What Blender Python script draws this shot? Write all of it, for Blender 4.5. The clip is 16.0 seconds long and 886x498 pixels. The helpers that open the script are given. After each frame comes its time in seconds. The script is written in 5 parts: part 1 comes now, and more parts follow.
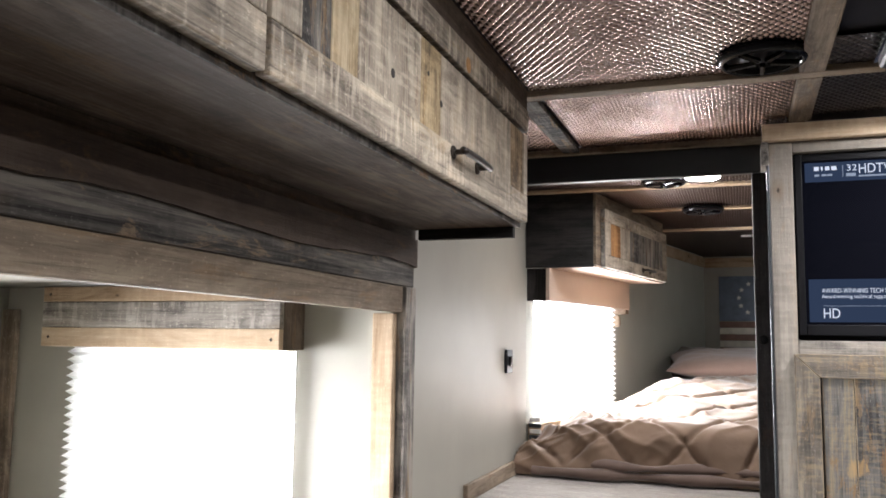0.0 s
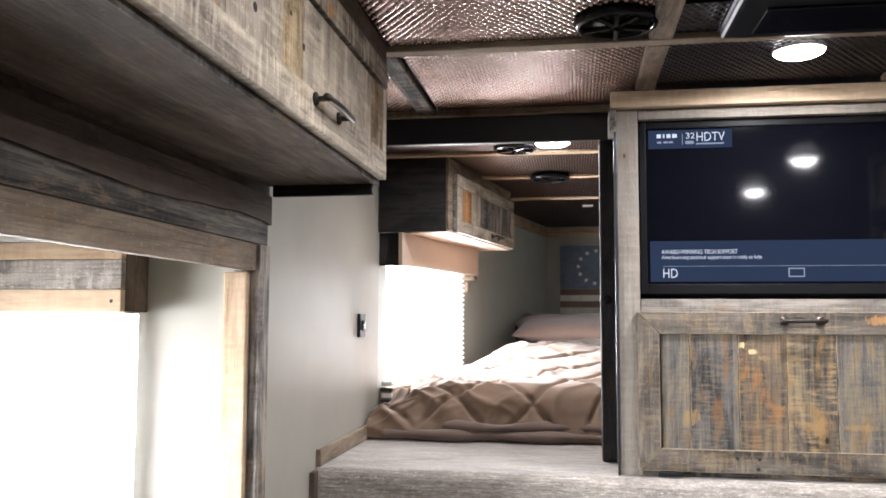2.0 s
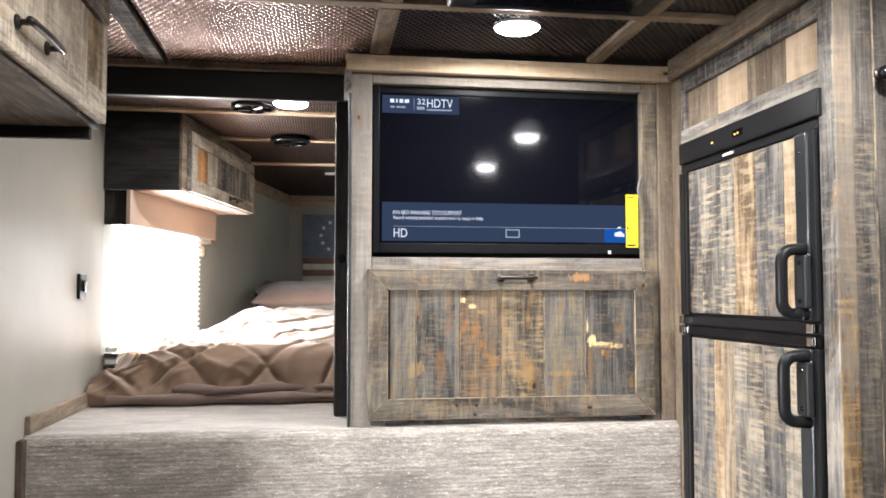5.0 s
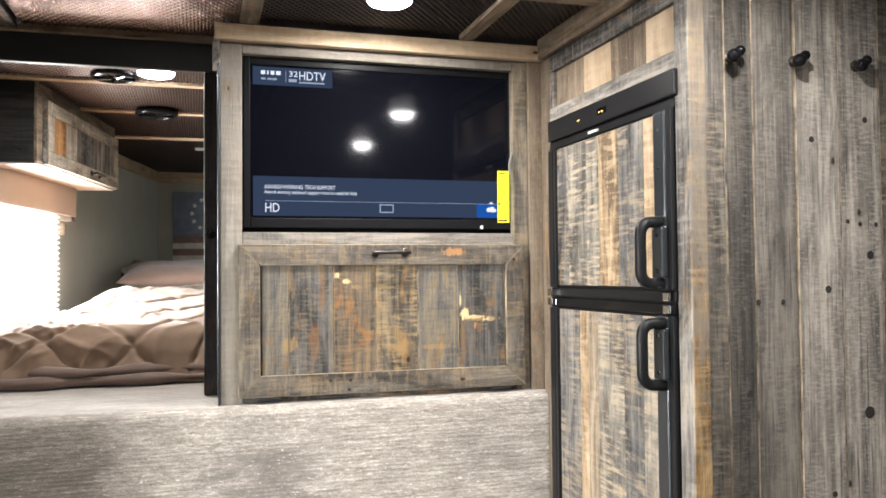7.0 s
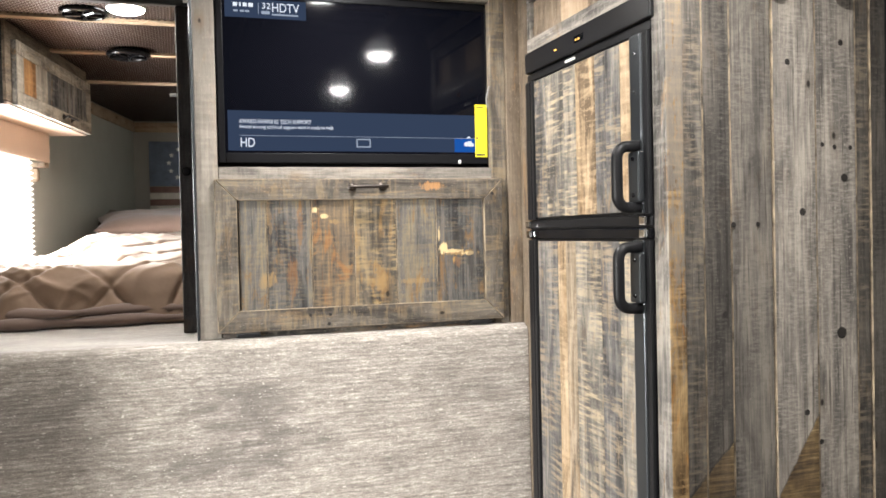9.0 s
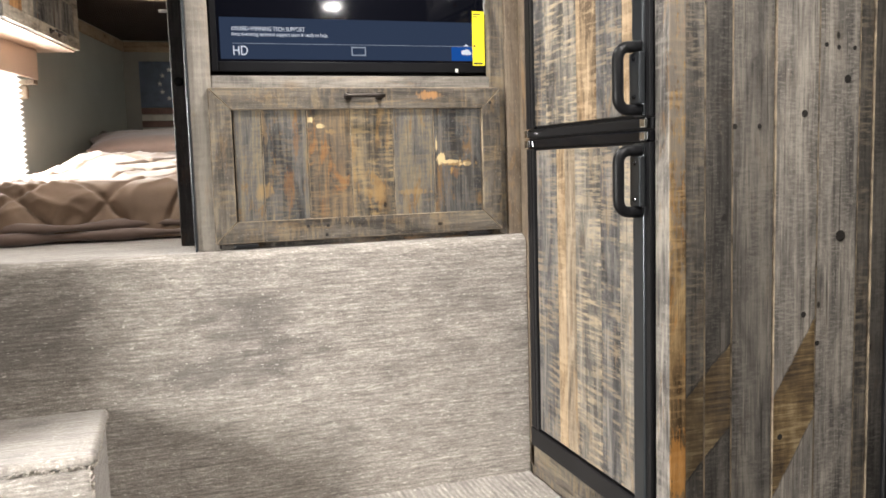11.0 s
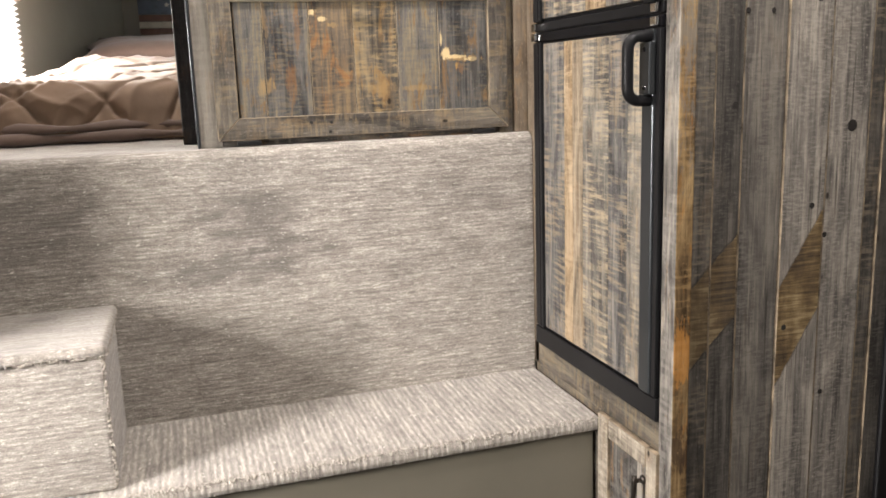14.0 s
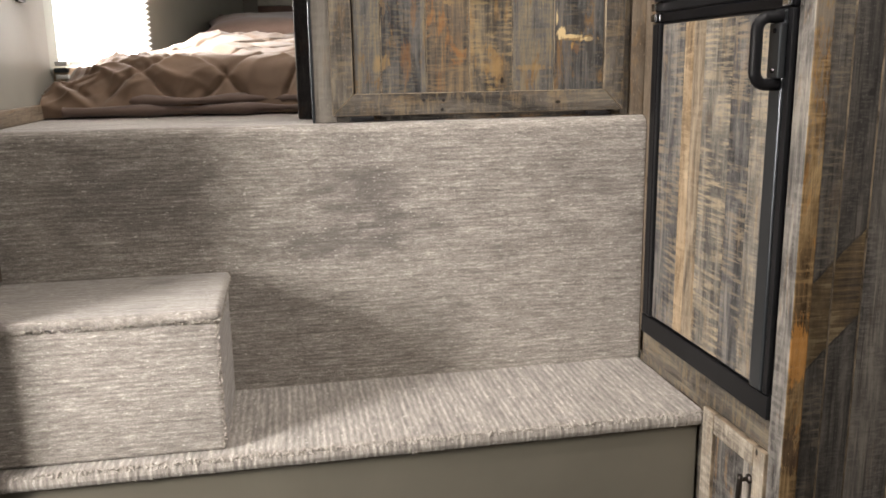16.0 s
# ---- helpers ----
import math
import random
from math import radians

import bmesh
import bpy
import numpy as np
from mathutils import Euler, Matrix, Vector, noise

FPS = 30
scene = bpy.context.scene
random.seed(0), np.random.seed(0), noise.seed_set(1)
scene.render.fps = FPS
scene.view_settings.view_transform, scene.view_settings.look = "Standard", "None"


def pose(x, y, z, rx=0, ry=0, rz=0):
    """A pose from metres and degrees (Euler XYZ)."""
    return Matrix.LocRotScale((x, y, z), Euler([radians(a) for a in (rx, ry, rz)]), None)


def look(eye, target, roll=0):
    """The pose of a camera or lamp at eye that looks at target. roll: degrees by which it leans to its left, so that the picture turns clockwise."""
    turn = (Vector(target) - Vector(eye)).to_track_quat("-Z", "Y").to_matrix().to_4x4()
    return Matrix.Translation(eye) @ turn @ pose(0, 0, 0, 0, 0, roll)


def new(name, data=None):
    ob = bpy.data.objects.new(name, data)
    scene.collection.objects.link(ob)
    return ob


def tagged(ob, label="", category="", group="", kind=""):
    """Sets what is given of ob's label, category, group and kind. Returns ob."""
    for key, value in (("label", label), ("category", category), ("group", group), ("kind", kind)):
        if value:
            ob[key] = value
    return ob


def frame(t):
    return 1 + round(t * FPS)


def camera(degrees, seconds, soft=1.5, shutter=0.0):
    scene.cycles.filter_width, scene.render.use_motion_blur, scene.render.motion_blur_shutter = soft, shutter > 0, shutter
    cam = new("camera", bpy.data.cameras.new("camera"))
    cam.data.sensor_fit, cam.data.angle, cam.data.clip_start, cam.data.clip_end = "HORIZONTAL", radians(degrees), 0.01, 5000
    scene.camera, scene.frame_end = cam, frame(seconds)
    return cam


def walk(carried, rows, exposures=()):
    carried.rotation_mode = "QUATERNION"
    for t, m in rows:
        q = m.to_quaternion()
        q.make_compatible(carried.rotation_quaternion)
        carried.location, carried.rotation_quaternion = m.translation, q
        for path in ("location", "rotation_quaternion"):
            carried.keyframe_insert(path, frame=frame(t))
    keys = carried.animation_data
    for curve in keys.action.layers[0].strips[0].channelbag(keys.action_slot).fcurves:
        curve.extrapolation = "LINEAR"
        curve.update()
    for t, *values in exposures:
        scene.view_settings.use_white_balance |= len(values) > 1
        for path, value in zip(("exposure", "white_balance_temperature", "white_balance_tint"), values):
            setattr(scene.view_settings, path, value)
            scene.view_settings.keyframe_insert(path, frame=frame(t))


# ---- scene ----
PATH = [
    (0, (-0.085, -2.157, 1.528), (-0.754, -0.285, 1.75), 0.8),
    (0.5, (-0.102, -2.154, 1.521), (-0.698, -0.256, 1.73), 0.7),
    (1, (-0.113, -2.149, 1.513), (-0.624, -0.225, 1.707), 0.5),
    (1.5, (-0.121, -2.143, 1.505), (-0.537, -0.195, 1.684), 0.3),
    (2, (-0.123, -2.134, 1.495), (-0.43, -0.165, 1.659), 0.2),
    (2.5, (-0.122, -2.124, 1.489), (-0.317, -0.139, 1.636), 0.3),
    (3, (-0.115, -2.125, 1.481), (-0.214, -0.132, 1.62), 0.3),
    (3.5, (-0.105, -2.136, 1.473), (-0.108, -0.14, 1.602), 0.3),
    (4, (-0.095, -2.146, 1.46), (0.015, -0.152, 1.585), -0.1),
    (4.5, (-0.089, -2.15, 1.45), (0.108, -0.163, 1.564), -0.2),
    (5, (-0.082, -2.153, 1.444), (0.206, -0.177, 1.554), -0.0),
    (5.2, (-0.079, -2.155, 1.442), (0.249, -0.185, 1.554), 0.0),
    (7.3, (-0.063, -2.161, 1.42), (0.522, -0.249, 1.469), -0.7),
    (7.5, (-0.059, -2.162, 1.413), (0.533, -0.252, 1.453), -0.8),
    (8, (-0.066, -2.157, 1.391), (0.555, -0.256, 1.415), -1.0),
    (8.5, (-0.064, -2.158, 1.376), (0.556, -0.257, 1.373), -1.1),
    (9, (-0.059, -2.16, 1.363), (0.551, -0.256, 1.324), -1.3),
    (11.5, (-0.065, -2.15, 1.297), (0.549, -0.262, 1.057), -1.7),
    (12, (-0.06, -2.149, 1.283), (0.554, -0.264, 1.018), -1.7),
    (12.5, (-0.065, -2.146, 1.276), (0.554, -0.268, 0.982), -1.7),
    (13, (-0.066, -2.144, 1.265), (0.552, -0.27, 0.939), -1.6),
    (13.5, (-0.065, -2.141, 1.26), (0.545, -0.271, 0.898), -1.8),
    (14, (-0.068, -2.147, 1.25), (0.521, -0.277, 0.854), -2.0),
    (14.5, (-0.072, -2.145, 1.241), (0.481, -0.271, 0.815), -1.8),
    (15, (-0.079, -2.142, 1.239), (0.418, -0.254, 0.805), -1.4),
    (15.5, (-0.084, -2.139, 1.24), (0.343, -0.234, 0.804), -1.1),
    (16, (-0.088, -2.134, 1.242), (0.272, -0.214, 0.812), -0.9),
]
cam = camera(56.1, 16.0, 1.7)
walk(cam, [(t, look(eye, target, roll)) for t, eye, target, roll in PATH], [(0, -0.12, 6150, 13), (1.5, -0.12, 6100, 14), (2.5, 0.07, 6100, 14), (3.5, 0.26, 6100, 14), (5, 0.18, 6220, 12), (9, 0.16, 6450, 10), (11.5, -0.16, 6550, 11), (12.5, -0.17, 6600, 12), (15, -0.24, 6700, 13), (15.5, -0.2, 6700, 13), (16, -0.64, 6700, 13)])

# ---------------------------------------------------------------- light
world = bpy.data.worlds.new("sky")
scene.world = world
world.use_nodes = True
wn = world.node_tree.nodes
sky = wn.new("ShaderNodeTexSky")
sky.sky_type = "NISHITA"
sky.sun_disc = False
sky.sun_elevation = radians(50)
sky.sun_rotation = radians(200)
world.node_tree.links.new(sky.outputs[0], wn["Background"].inputs[0])
wn["Background"].inputs[1].default_value = 0.1


def area_lamp(name, m, w, h, watts, color=(1, 1, 1), shape="RECTANGLE", spread=180):
    d = bpy.data.lights.new(name, "AREA")
    d.shape, d.size, d.size_y, d.energy, d.color, d.spread = shape, w, h, watts, color, radians(spread)
    ob = new(name, d)
    ob.matrix_world = m
    return ob


DAY = (1.0, 0.98, 0.95)
WARM = (1.0, 0.965, 0.92)
# the two pucks at x = -0.12 are unseen, added to brighten the wall cabinet
PUCKS = [(0.375, -0.245, 2.088), (0.76, -1.10, 2.088), (0.775, -2.05, 2.088), (-0.12, -1.10, 2.088), (-0.12, -2.05, 2.088), (-0.182, 0.465, 2.049)]
PUCK_W = [11, 12.5, 15, 2, 1.5, 5]
for (px_, py_, pz_), pw in zip(PUCKS, PUCK_W):
    area_lamp("puck_lamp", pose(px_, py_, pz_ - 0.019), 0.07, 0.07, pw, WARM, "DISK", 175)
# daylight in the slide-out's two windows and the sleeping berth's window
area_lamp("slide_end_window_lamp", look((-1.35, -0.49, 1.15), (-1.35, -2, 1.15)), 0.42, 0.62, 26, DAY)
area_lamp("slide_side_window_lamp", look((-1.9, -1.22, 1.2), (-0.40, -0.46, 0.66)), 0.55, 0.65, 44, DAY, "RECTANGLE", 85)
area_lamp("berth_window_lamp", look((-0.63, 1.08, 1.47), (0.3, 0.86, 1.3)), 0.50, 0.40, 36, DAY)


# ---------------------------------------------------------------- materials
def base_mat(name, rough=0.5, metal=0.0, color=(0.5, 0.5, 0.5)):
    m = bpy.data.materials.new(name)
    m.use_nodes = True
    b = m.node_tree.nodes["Principled BSDF"]
    b.inputs["Roughness"].default_value, b.inputs["Metallic"].default_value = rough, metal
    b.inputs["Base Color"].default_value = (*color, 1)
    return m, m.node_tree, b


def node(nt, kind, **values):
    n = nt.nodes.new(kind)
    for k, v in values.items():
        n.inputs[k.replace("_", " ")].default_value = v
    return n


def ramp(nt, fac, stops):
    r = nt.nodes.new("ShaderNodeValToRGB")
    e = r.color_ramp.elements
    e[0].position, e[0].color = stops[0][0], (*stops[0][1], 1)
    e[1].position, e[1].color = stops[-1][0], (*stops[-1][1], 1)
    for p, c in stops[1:-1]:
        e.new(p).color = (*c, 1)
    nt.links.new(fac, r.inputs[0])
    return r.outputs[0]


def mix(nt, fac, a, b, mode="MIX"):
    m = nt.nodes.new("ShaderNodeMix")
    m.data_type, m.blend_type = "RGBA", mode
    for sock, v in ((m.inputs["Factor"], fac), (m.inputs["A"], a), (m.inputs["B"], b)):
        if isinstance(v, (int, float)):
            sock.default_value = v
        elif isinstance(v, tuple):
            sock.default_value = (*v, 1)
        else:
            nt.links.new(v, sock)
    return m.outputs["Result"]


def math_node(nt, op, a, b=0.0):
    m = nt.nodes.new("ShaderNodeMath")
    m.operation = op
    for sock, v in zip(m.inputs, (a, b)):
        if isinstance(v, (int, float)):
            sock.default_value = v
        else:
            nt.links.new(v, sock)
    return m.outputs[0]


def coords(nt, scale, jitter=True):
    """Object coordinates in metres, shifted piece by piece, stretched by scale."""
    tc = nt.nodes.new("ShaderNodeTexCoord")
    out = tc.outputs["Object"]
    if jitter:
        info = nt.nodes.new("ShaderNodeObjectInfo")
        v = nt.nodes.new("ShaderNodeVectorMath")
        v.operation = "MULTIPLY_ADD"
        comb = nt.nodes.new("ShaderNodeCombineXYZ")
        for i, k in enumerate((13.1, 7.7, 9.3)):
            nt.links.new(math_node(nt, "MULTIPLY", info.outputs["Random"], k), comb.inputs[i])
        v.inputs[1].default_value = (1, 1, 1)
        nt.links.new(out, v.inputs[0])
        nt.links.new(comb.outputs[0], v.inputs[2])
        out = v.outputs[0]
    mp = nt.nodes.new("ShaderNodeMapping")
    mp.inputs["Scale"].default_value = scale
    nt.links.new(out, mp.inputs["Vector"])
    return mp.outputs[0]


def noise_tex(nt, vec, scale, detail=4.0, rough=0.55, distort=0.0):
    n = node(nt, "ShaderNodeTexNoise", Scale=scale, Detail=detail, Roughness=rough, Distortion=distort)
    nt.links.new(vec, n.inputs["Vector"])
    return n.outputs["Fac"]


def bump(nt, b, height, strength=0.3, dist=0.002):
    n = node(nt, "ShaderNodeBump", Strength=strength, Distance=dist)
    nt.links.new(height, n.inputs["Height"])
    nt.links.new(n.outputs[0], b.inputs["Normal"])


def barnwood(name, stops, axis="z", saw=0.35, warm=(0.33, 0.19, 0.075), warm_amount=0.45, rough=0.75, dark=0.35, spread=0.18, saw_color=None, shift=0.0, grained=0.34, saw_size=(13.0, 78.0), speck=0.35, contrast=1.5):
    """Weathered board: fine fibres and streaks along axis, worn warm patches, straight saw marks across, splinters, checks, knots."""
    m, nt, b = base_mat(name, rough)
    b.inputs["Specular IOR Level"].default_value = 0.22

    def stretched(across, along):
        s = [across] * 3
        s["xyz".index(axis)] = along
        return coords(nt, s)

    flat = coords(nt, (1, 1, 1))
    fibre = noise_tex(nt, stretched(240.0, 9.0), 1.0, 4, 0.65, 0.2)
    grain = noise_tex(nt, stretched(62.0, 2.4), 1.0, 5, 0.6, 0.5)
    mottle = noise_tex(nt, stretched(14.0, 4.0), 1.0, 6, 0.65, 0.9)
    tone = nt.nodes.new("ShaderNodeObjectInfo").outputs["Random"]
    fac = math_node(nt, "ADD", math_node(nt, "MULTIPLY", grain, grained * 0.7), math_node(nt, "MULTIPLY", mottle, 0.8 - grained * 0.7))
    fac = math_node(nt, "ADD", fac, math_node(nt, "MULTIPLY", fibre, 0.2))
    fac = math_node(nt, "ADD", math_node(nt, "MULTIPLY", math_node(nt, "SUBTRACT", fac, 0.5), contrast), 0.5)
    fac = math_node(nt, "ADD", fac, math_node(nt, "MULTIPLY", math_node(nt, "SUBTRACT", tone, 0.5), spread))
    fac = math_node(nt, "ADD", fac, shift)
    col = ramp(nt, fac, stops)
    mid = stops[len(stops) // 2][1]
    # worn patches showing the warm heartwood, ragged along the grain
    patch = noise_tex(nt, stretched(22.0, 5.0), 1.0, 9, 0.75, 0.7)
    pm = ramp(nt, patch, [(0.55, (0, 0, 0)), (0.62, (1, 1, 1))])
    col = mix(nt, math_node(nt, "MULTIPLY", pm, warm_amount), col, warm)
    # straight saw marks across the grain: pale ridges and dark furrows
    sawn = noise_tex(nt, stretched(*saw_size), 1.0, 4, 0.6, 0.06)
    zone = ramp(nt, noise_tex(nt, stretched(16.0, 7.0), 1.0, 4, 0.6), [(0.38, (0.1, 0.1, 0.1)), (0.56, (1, 1, 1))])
    sm = math_node(nt, "MULTIPLY", math_node(nt, "MULTIPLY", ramp(nt, sawn, [(0.49, (0, 0, 0)), (0.60, (1, 1, 1))]), zone), saw)
    col = mix(nt, sm, col, saw_color or tuple(min(1, c * 1.8) for c in mid))
    fm = math_node(nt, "MULTIPLY", math_node(nt, "MULTIPLY", ramp(nt, sawn, [(0.36, (1, 1, 1)), (0.46, (0, 0, 0))]), zone), saw * 0.6)
    col = mix(nt, fm, col, tuple(c * 0.3 for c in mid))
    # pale splinters, dark checks, knots and nail holes
    splinter = noise_tex(nt, stretched(330.0, 120.0), 1.0, 2, 0.5)
    col = mix(nt, math_node(nt, "MULTIPLY", ramp(nt, splinter, [(0.64, (0, 0, 0)), (0.72, (1, 1, 1))]), speck), col, tuple(min(1, c * 2.6) for c in mid))
    fine = noise_tex(nt, stretched(170.0, 4.0), 1.0, 5, 0.65, 0.15)
    col = mix(nt, math_node(nt, "MULTIPLY", ramp(nt, fine, [(0.57, (0, 0, 0)), (0.66, (1, 1, 1))]), dark), col, (0.022, 0.019, 0.017))
    vor = node(nt, "ShaderNodeTexVoronoi", Scale=1.0)
    nt.links.new(stretched(9.0, 5.0), vor.inputs["Vector"])
    knot = ramp(nt, vor.outputs["Distance"], [(0.03, (1, 1, 1)), (0.05, (0, 0, 0))])
    halo = ramp(nt, vor.outputs["Distance"], [(0.05, (0.35, 0.35, 0.35)), (0.18, (0, 0, 0))])
    col = mix(nt, halo, col, tuple(c * 0.5 for c in warm))
    col = mix(nt, math_node(nt, "MULTIPLY", knot, 0.9), col, (0.012, 0.01, 0.008))
    nt.links.new(col, b.inputs["Base Color"])
    h = math_node(nt, "ADD", math_node(nt, "MULTIPLY", fibre, 0.5), math_node(nt, "ADD", math_node(nt, "MULTIPLY", sawn, 0.6), math_node(nt, "MULTIPLY", fine, -0.5)))
    h = math_node(nt, "SUBTRACT", h, math_node(nt, "MULTIPLY", knot, 0.8))
    bump(nt, b, h, 0.6, 0.003)
    return m


GREY = [(0.36, (0.030, 0.027, 0.025)), (0.45, (0.10, 0.092, 0.084)), (0.54, (0.185, 0.17, 0.152)), (0.64, (0.35, 0.315, 0.27))]
FRAME = [(0.36, (0.020, 0.0175, 0.0155)), (0.45, (0.068, 0.059, 0.050)), (0.54, (0.13, 0.113, 0.093)), (0.65, (0.28, 0.23, 0.165))]
BROWN = [(0.37, (0.016, 0.0145, 0.013)), (0.46, (0.060, 0.053, 0.046)), (0.54, (0.115, 0.10, 0.083)), (0.64, (0.27, 0.195, 0.11))]
PINE = [(0.34, (0.23, 0.152, 0.092)), (0.45, (0.385, 0.28, 0.185)), (0.56, (0.47, 0.36, 0.25)), (0.68, (0.56, 0.445, 0.32))]
TAUPE = [(0.34, (0.10, 0.075, 0.053)), (0.45, (0.18, 0.138, 0.099)), (0.56, (0.25, 0.196, 0.144)), (0.68, (0.34, 0.275, 0.20))]
UMBER = [(0.34, (0.030, 0.0215, 0.0155)), (0.45, (0.062, 0.046, 0.034)), (0.56, (0.098, 0.074, 0.056)), (0.68, (0.16, 0.124, 0.094))]
EBON = [(0.34, (0.007, 0.006, 0.006)), (0.45, (0.012, 0.011, 0.011)), (0.56, (0.019, 0.0175, 0.017)), (0.68, (0.036, 0.032, 0.030))]
LIGHT = [(0.34, (0.11, 0.091, 0.074)), (0.44, (0.25, 0.214, 0.172)), (0.55, (0.38, 0.328, 0.262)), (0.66, (0.56, 0.478, 0.37))]

M = {}
for ax in "xyz":
    M["grey_" + ax] = barnwood("weathered_grey_" + ax, GREY, ax)
    M["brown_" + ax] = barnwood("weathered_brown_" + ax, BROWN, ax, warm=(0.27, 0.14, 0.05), warm_amount=0.7, saw=0.3)
    M["frame_" + ax] = barnwood("dark_frame_wood_" + ax, FRAME, ax, saw=0.42, saw_size=(16.0, 95.0), saw_color=(0.26, 0.19, 0.105), grained=0.3, warm=(0.27, 0.175, 0.085), warm_amount=0.35, spread=0.05, dark=0.18, contrast=1.0)
    M["pine_" + ax] = barnwood("pale_pine_" + ax, PINE, ax, saw=0.1, warm_amount=0.15, dark=0.12, contrast=1.0, speck=0.15)
    M["taupe_" + ax] = barnwood("taupe_stained_" + ax, TAUPE, ax, saw=0.1, warm_amount=0.25, dark=0.4)
    M["umber_" + ax] = barnwood("dark_stained_" + ax, UMBER, ax, saw=0.1, warm_amount=0.2)
M["ebon_z"] = barnwood("near_black_stain", EBON, "z", saw=0.05, warm=(0.02, 0.016, 0.014), warm_amount=0.0)
M["ebon_x"] = barnwood("near_black_stain_x", EBON, "x", saw=0.05, warm=(0.02, 0.016, 0.014), warm_amount=0.0)
M["post_brown"] = barnwood("brown_pine_post", [(p, tuple(0.68 * k for k in c)) for p, c in TAUPE], "z", saw=0.1, warm_amount=0.3, dark=0.35, contrast=1.1, spread=0.05)
M["rail_dark"] = barnwood("dark_grey_rail", [(p, tuple(0.75 * k for k in c)) for p, c in GREY], "x", saw=0.3, saw_size=(20.0, 120.0), warm_amount=0.2, dark=0.3, contrast=1.0)
M["jamb"] = barnwood("dark_stained_jamb", [(p, tuple(2.4 * k for k in c)) for p, c in EBON], "z", saw=0.1, warm=(0.06, 0.035, 0.022), warm_amount=0.6, dark=0.3)
STILE = [(0.34, (0.115, 0.099, 0.083)), (0.45, (0.178, 0.157, 0.133)), (0.56, (0.235, 0.21, 0.18)), (0.68, (0.32, 0.287, 0.245))]
for ax in "xz":
    M["stile_" + ax] = barnwood("smooth_grey_beige_" + ax, STILE, ax, saw=0.15, dark=0.2, warm_amount=0.15, contrast=1.0, speck=0.15, spread=0.1)
PLANK = [(0.34, (0.034, 0.031, 0.028)), (0.44, (0.068, 0.062, 0.055)), (0.53, (0.102, 0.092, 0.080)), (0.63, (0.165, 0.148, 0.126))]
for key, k_, wm in (("plank_dark", 0.75, 0.25), ("plank", 1.25, 0.3), ("plank_light", 2.4, 0.2)):
    M[key] = barnwood("wall_" + key, [(p, tuple(k_ * v for v in c)) for p, c in PLANK], "z", saw=0.38, saw_size=(44.0, 190.0), grained=0.5, dark=0.65, warm=(0.13, 0.095, 0.065), warm_amount=wm, spread=0.05)
M["plank_saw"] = barnwood("saw_marked_plank", [(p, tuple(0.95 * v for v in c)) for p, c in PLANK], "z", saw=0.7, saw_size=(20.0, 110.0), saw_color=(0.21, 0.172, 0.125), grained=0.5, dark=0.6, warm=(0.16, 0.115, 0.075), warm_amount=0.4, spread=0.05)
M["tan"] = barnwood("tan_board", [(0.36, (0.10, 0.07, 0.043)), (0.45, (0.23, 0.165, 0.10)), (0.55, (0.34, 0.25, 0.16)), (0.66, (0.44, 0.34, 0.23))], "z", saw=0.35, warm_amount=0.2)
M["fridge"] = barnwood("fridge_front_board", [(0.36, (0.025, 0.024, 0.024)), (0.46, (0.075, 0.072, 0.07)), (0.55, (0.13, 0.124, 0.118)), (0.66, (0.24, 0.22, 0.195))], "z", saw=0.85, saw_size=(11.0, 105.0), warm=(0.36, 0.25, 0.14), warm_amount=0.35, spread=0.10, saw_color=(0.28, 0.222, 0.155), shift=0.02)
M["fridge_pale"] = barnwood("pale_sawn_board", [(0.36, (0.05, 0.046, 0.042)), (0.46, (0.12, 0.11, 0.098)), (0.55, (0.20, 0.182, 0.155)), (0.66, (0.33, 0.29, 0.235))], "z", saw=0.8, saw_size=(11.0, 120.0), warm=(0.36, 0.25, 0.14), warm_amount=0.4, spread=0.08, saw_color=(0.42, 0.335, 0.225))
M["tan_grey"] = barnwood("greyed_tan_board", [(0.36, (0.06, 0.05, 0.04)), (0.45, (0.15, 0.118, 0.085)), (0.55, (0.24, 0.19, 0.135)), (0.66, (0.36, 0.29, 0.21))], "z", saw=0.3, warm_amount=0.3, dark=0.6)
M["strip"] = barnwood("brown_stained_strip", [(p, tuple(k * 0.85 for k in c)) for p, c in TAUPE], "y", saw=0.1, warm_amount=0.25, dark=0.4)
M["header_y"] = barnwood("dark_swirled_board", [(p, tuple(k * 0.5 for k in c)) for p, c in GREY], "y", saw=0.1, warm=(0.25, 0.18, 0.115), warm_amount=0.8, dark=0.6, grained=0.8, contrast=1.6)
M["header_brown"] = barnwood("brown_stained_header", [(0.34, (0.038, 0.027, 0.020)), (0.45, (0.064, 0.046, 0.035)), (0.56, (0.088, 0.065, 0.050)), (0.68, (0.12, 0.092, 0.072))], "y", saw=0.05, warm_amount=0.15, dark=0.25, contrast=0.9, speck=0.05)
M["lcab"] = barnwood("light_weathered_board", LIGHT, "z", saw=0.3, warm_amount=0.2, spread=0.08, dark=0.3, contrast=1.2)
M["lcab_x"] = barnwood("light_grey_board", [(p, (c[0] * 0.85, c[1] * 0.9, c[2] * 1.0)) for p, c in LIGHT], "x", saw=0.3, warm_amount=0.1, dark=0.3, contrast=1.2)
M["orange_z"] = barnwood("orange_board", [(0.36, (0.16, 0.075, 0.028)), (0.46, (0.30, 0.15, 0.06)), (0.56, (0.42, 0.22, 0.09)), (0.66, (0.52, 0.30, 0.14))], "z", saw=0.2, warm_amount=0.2)
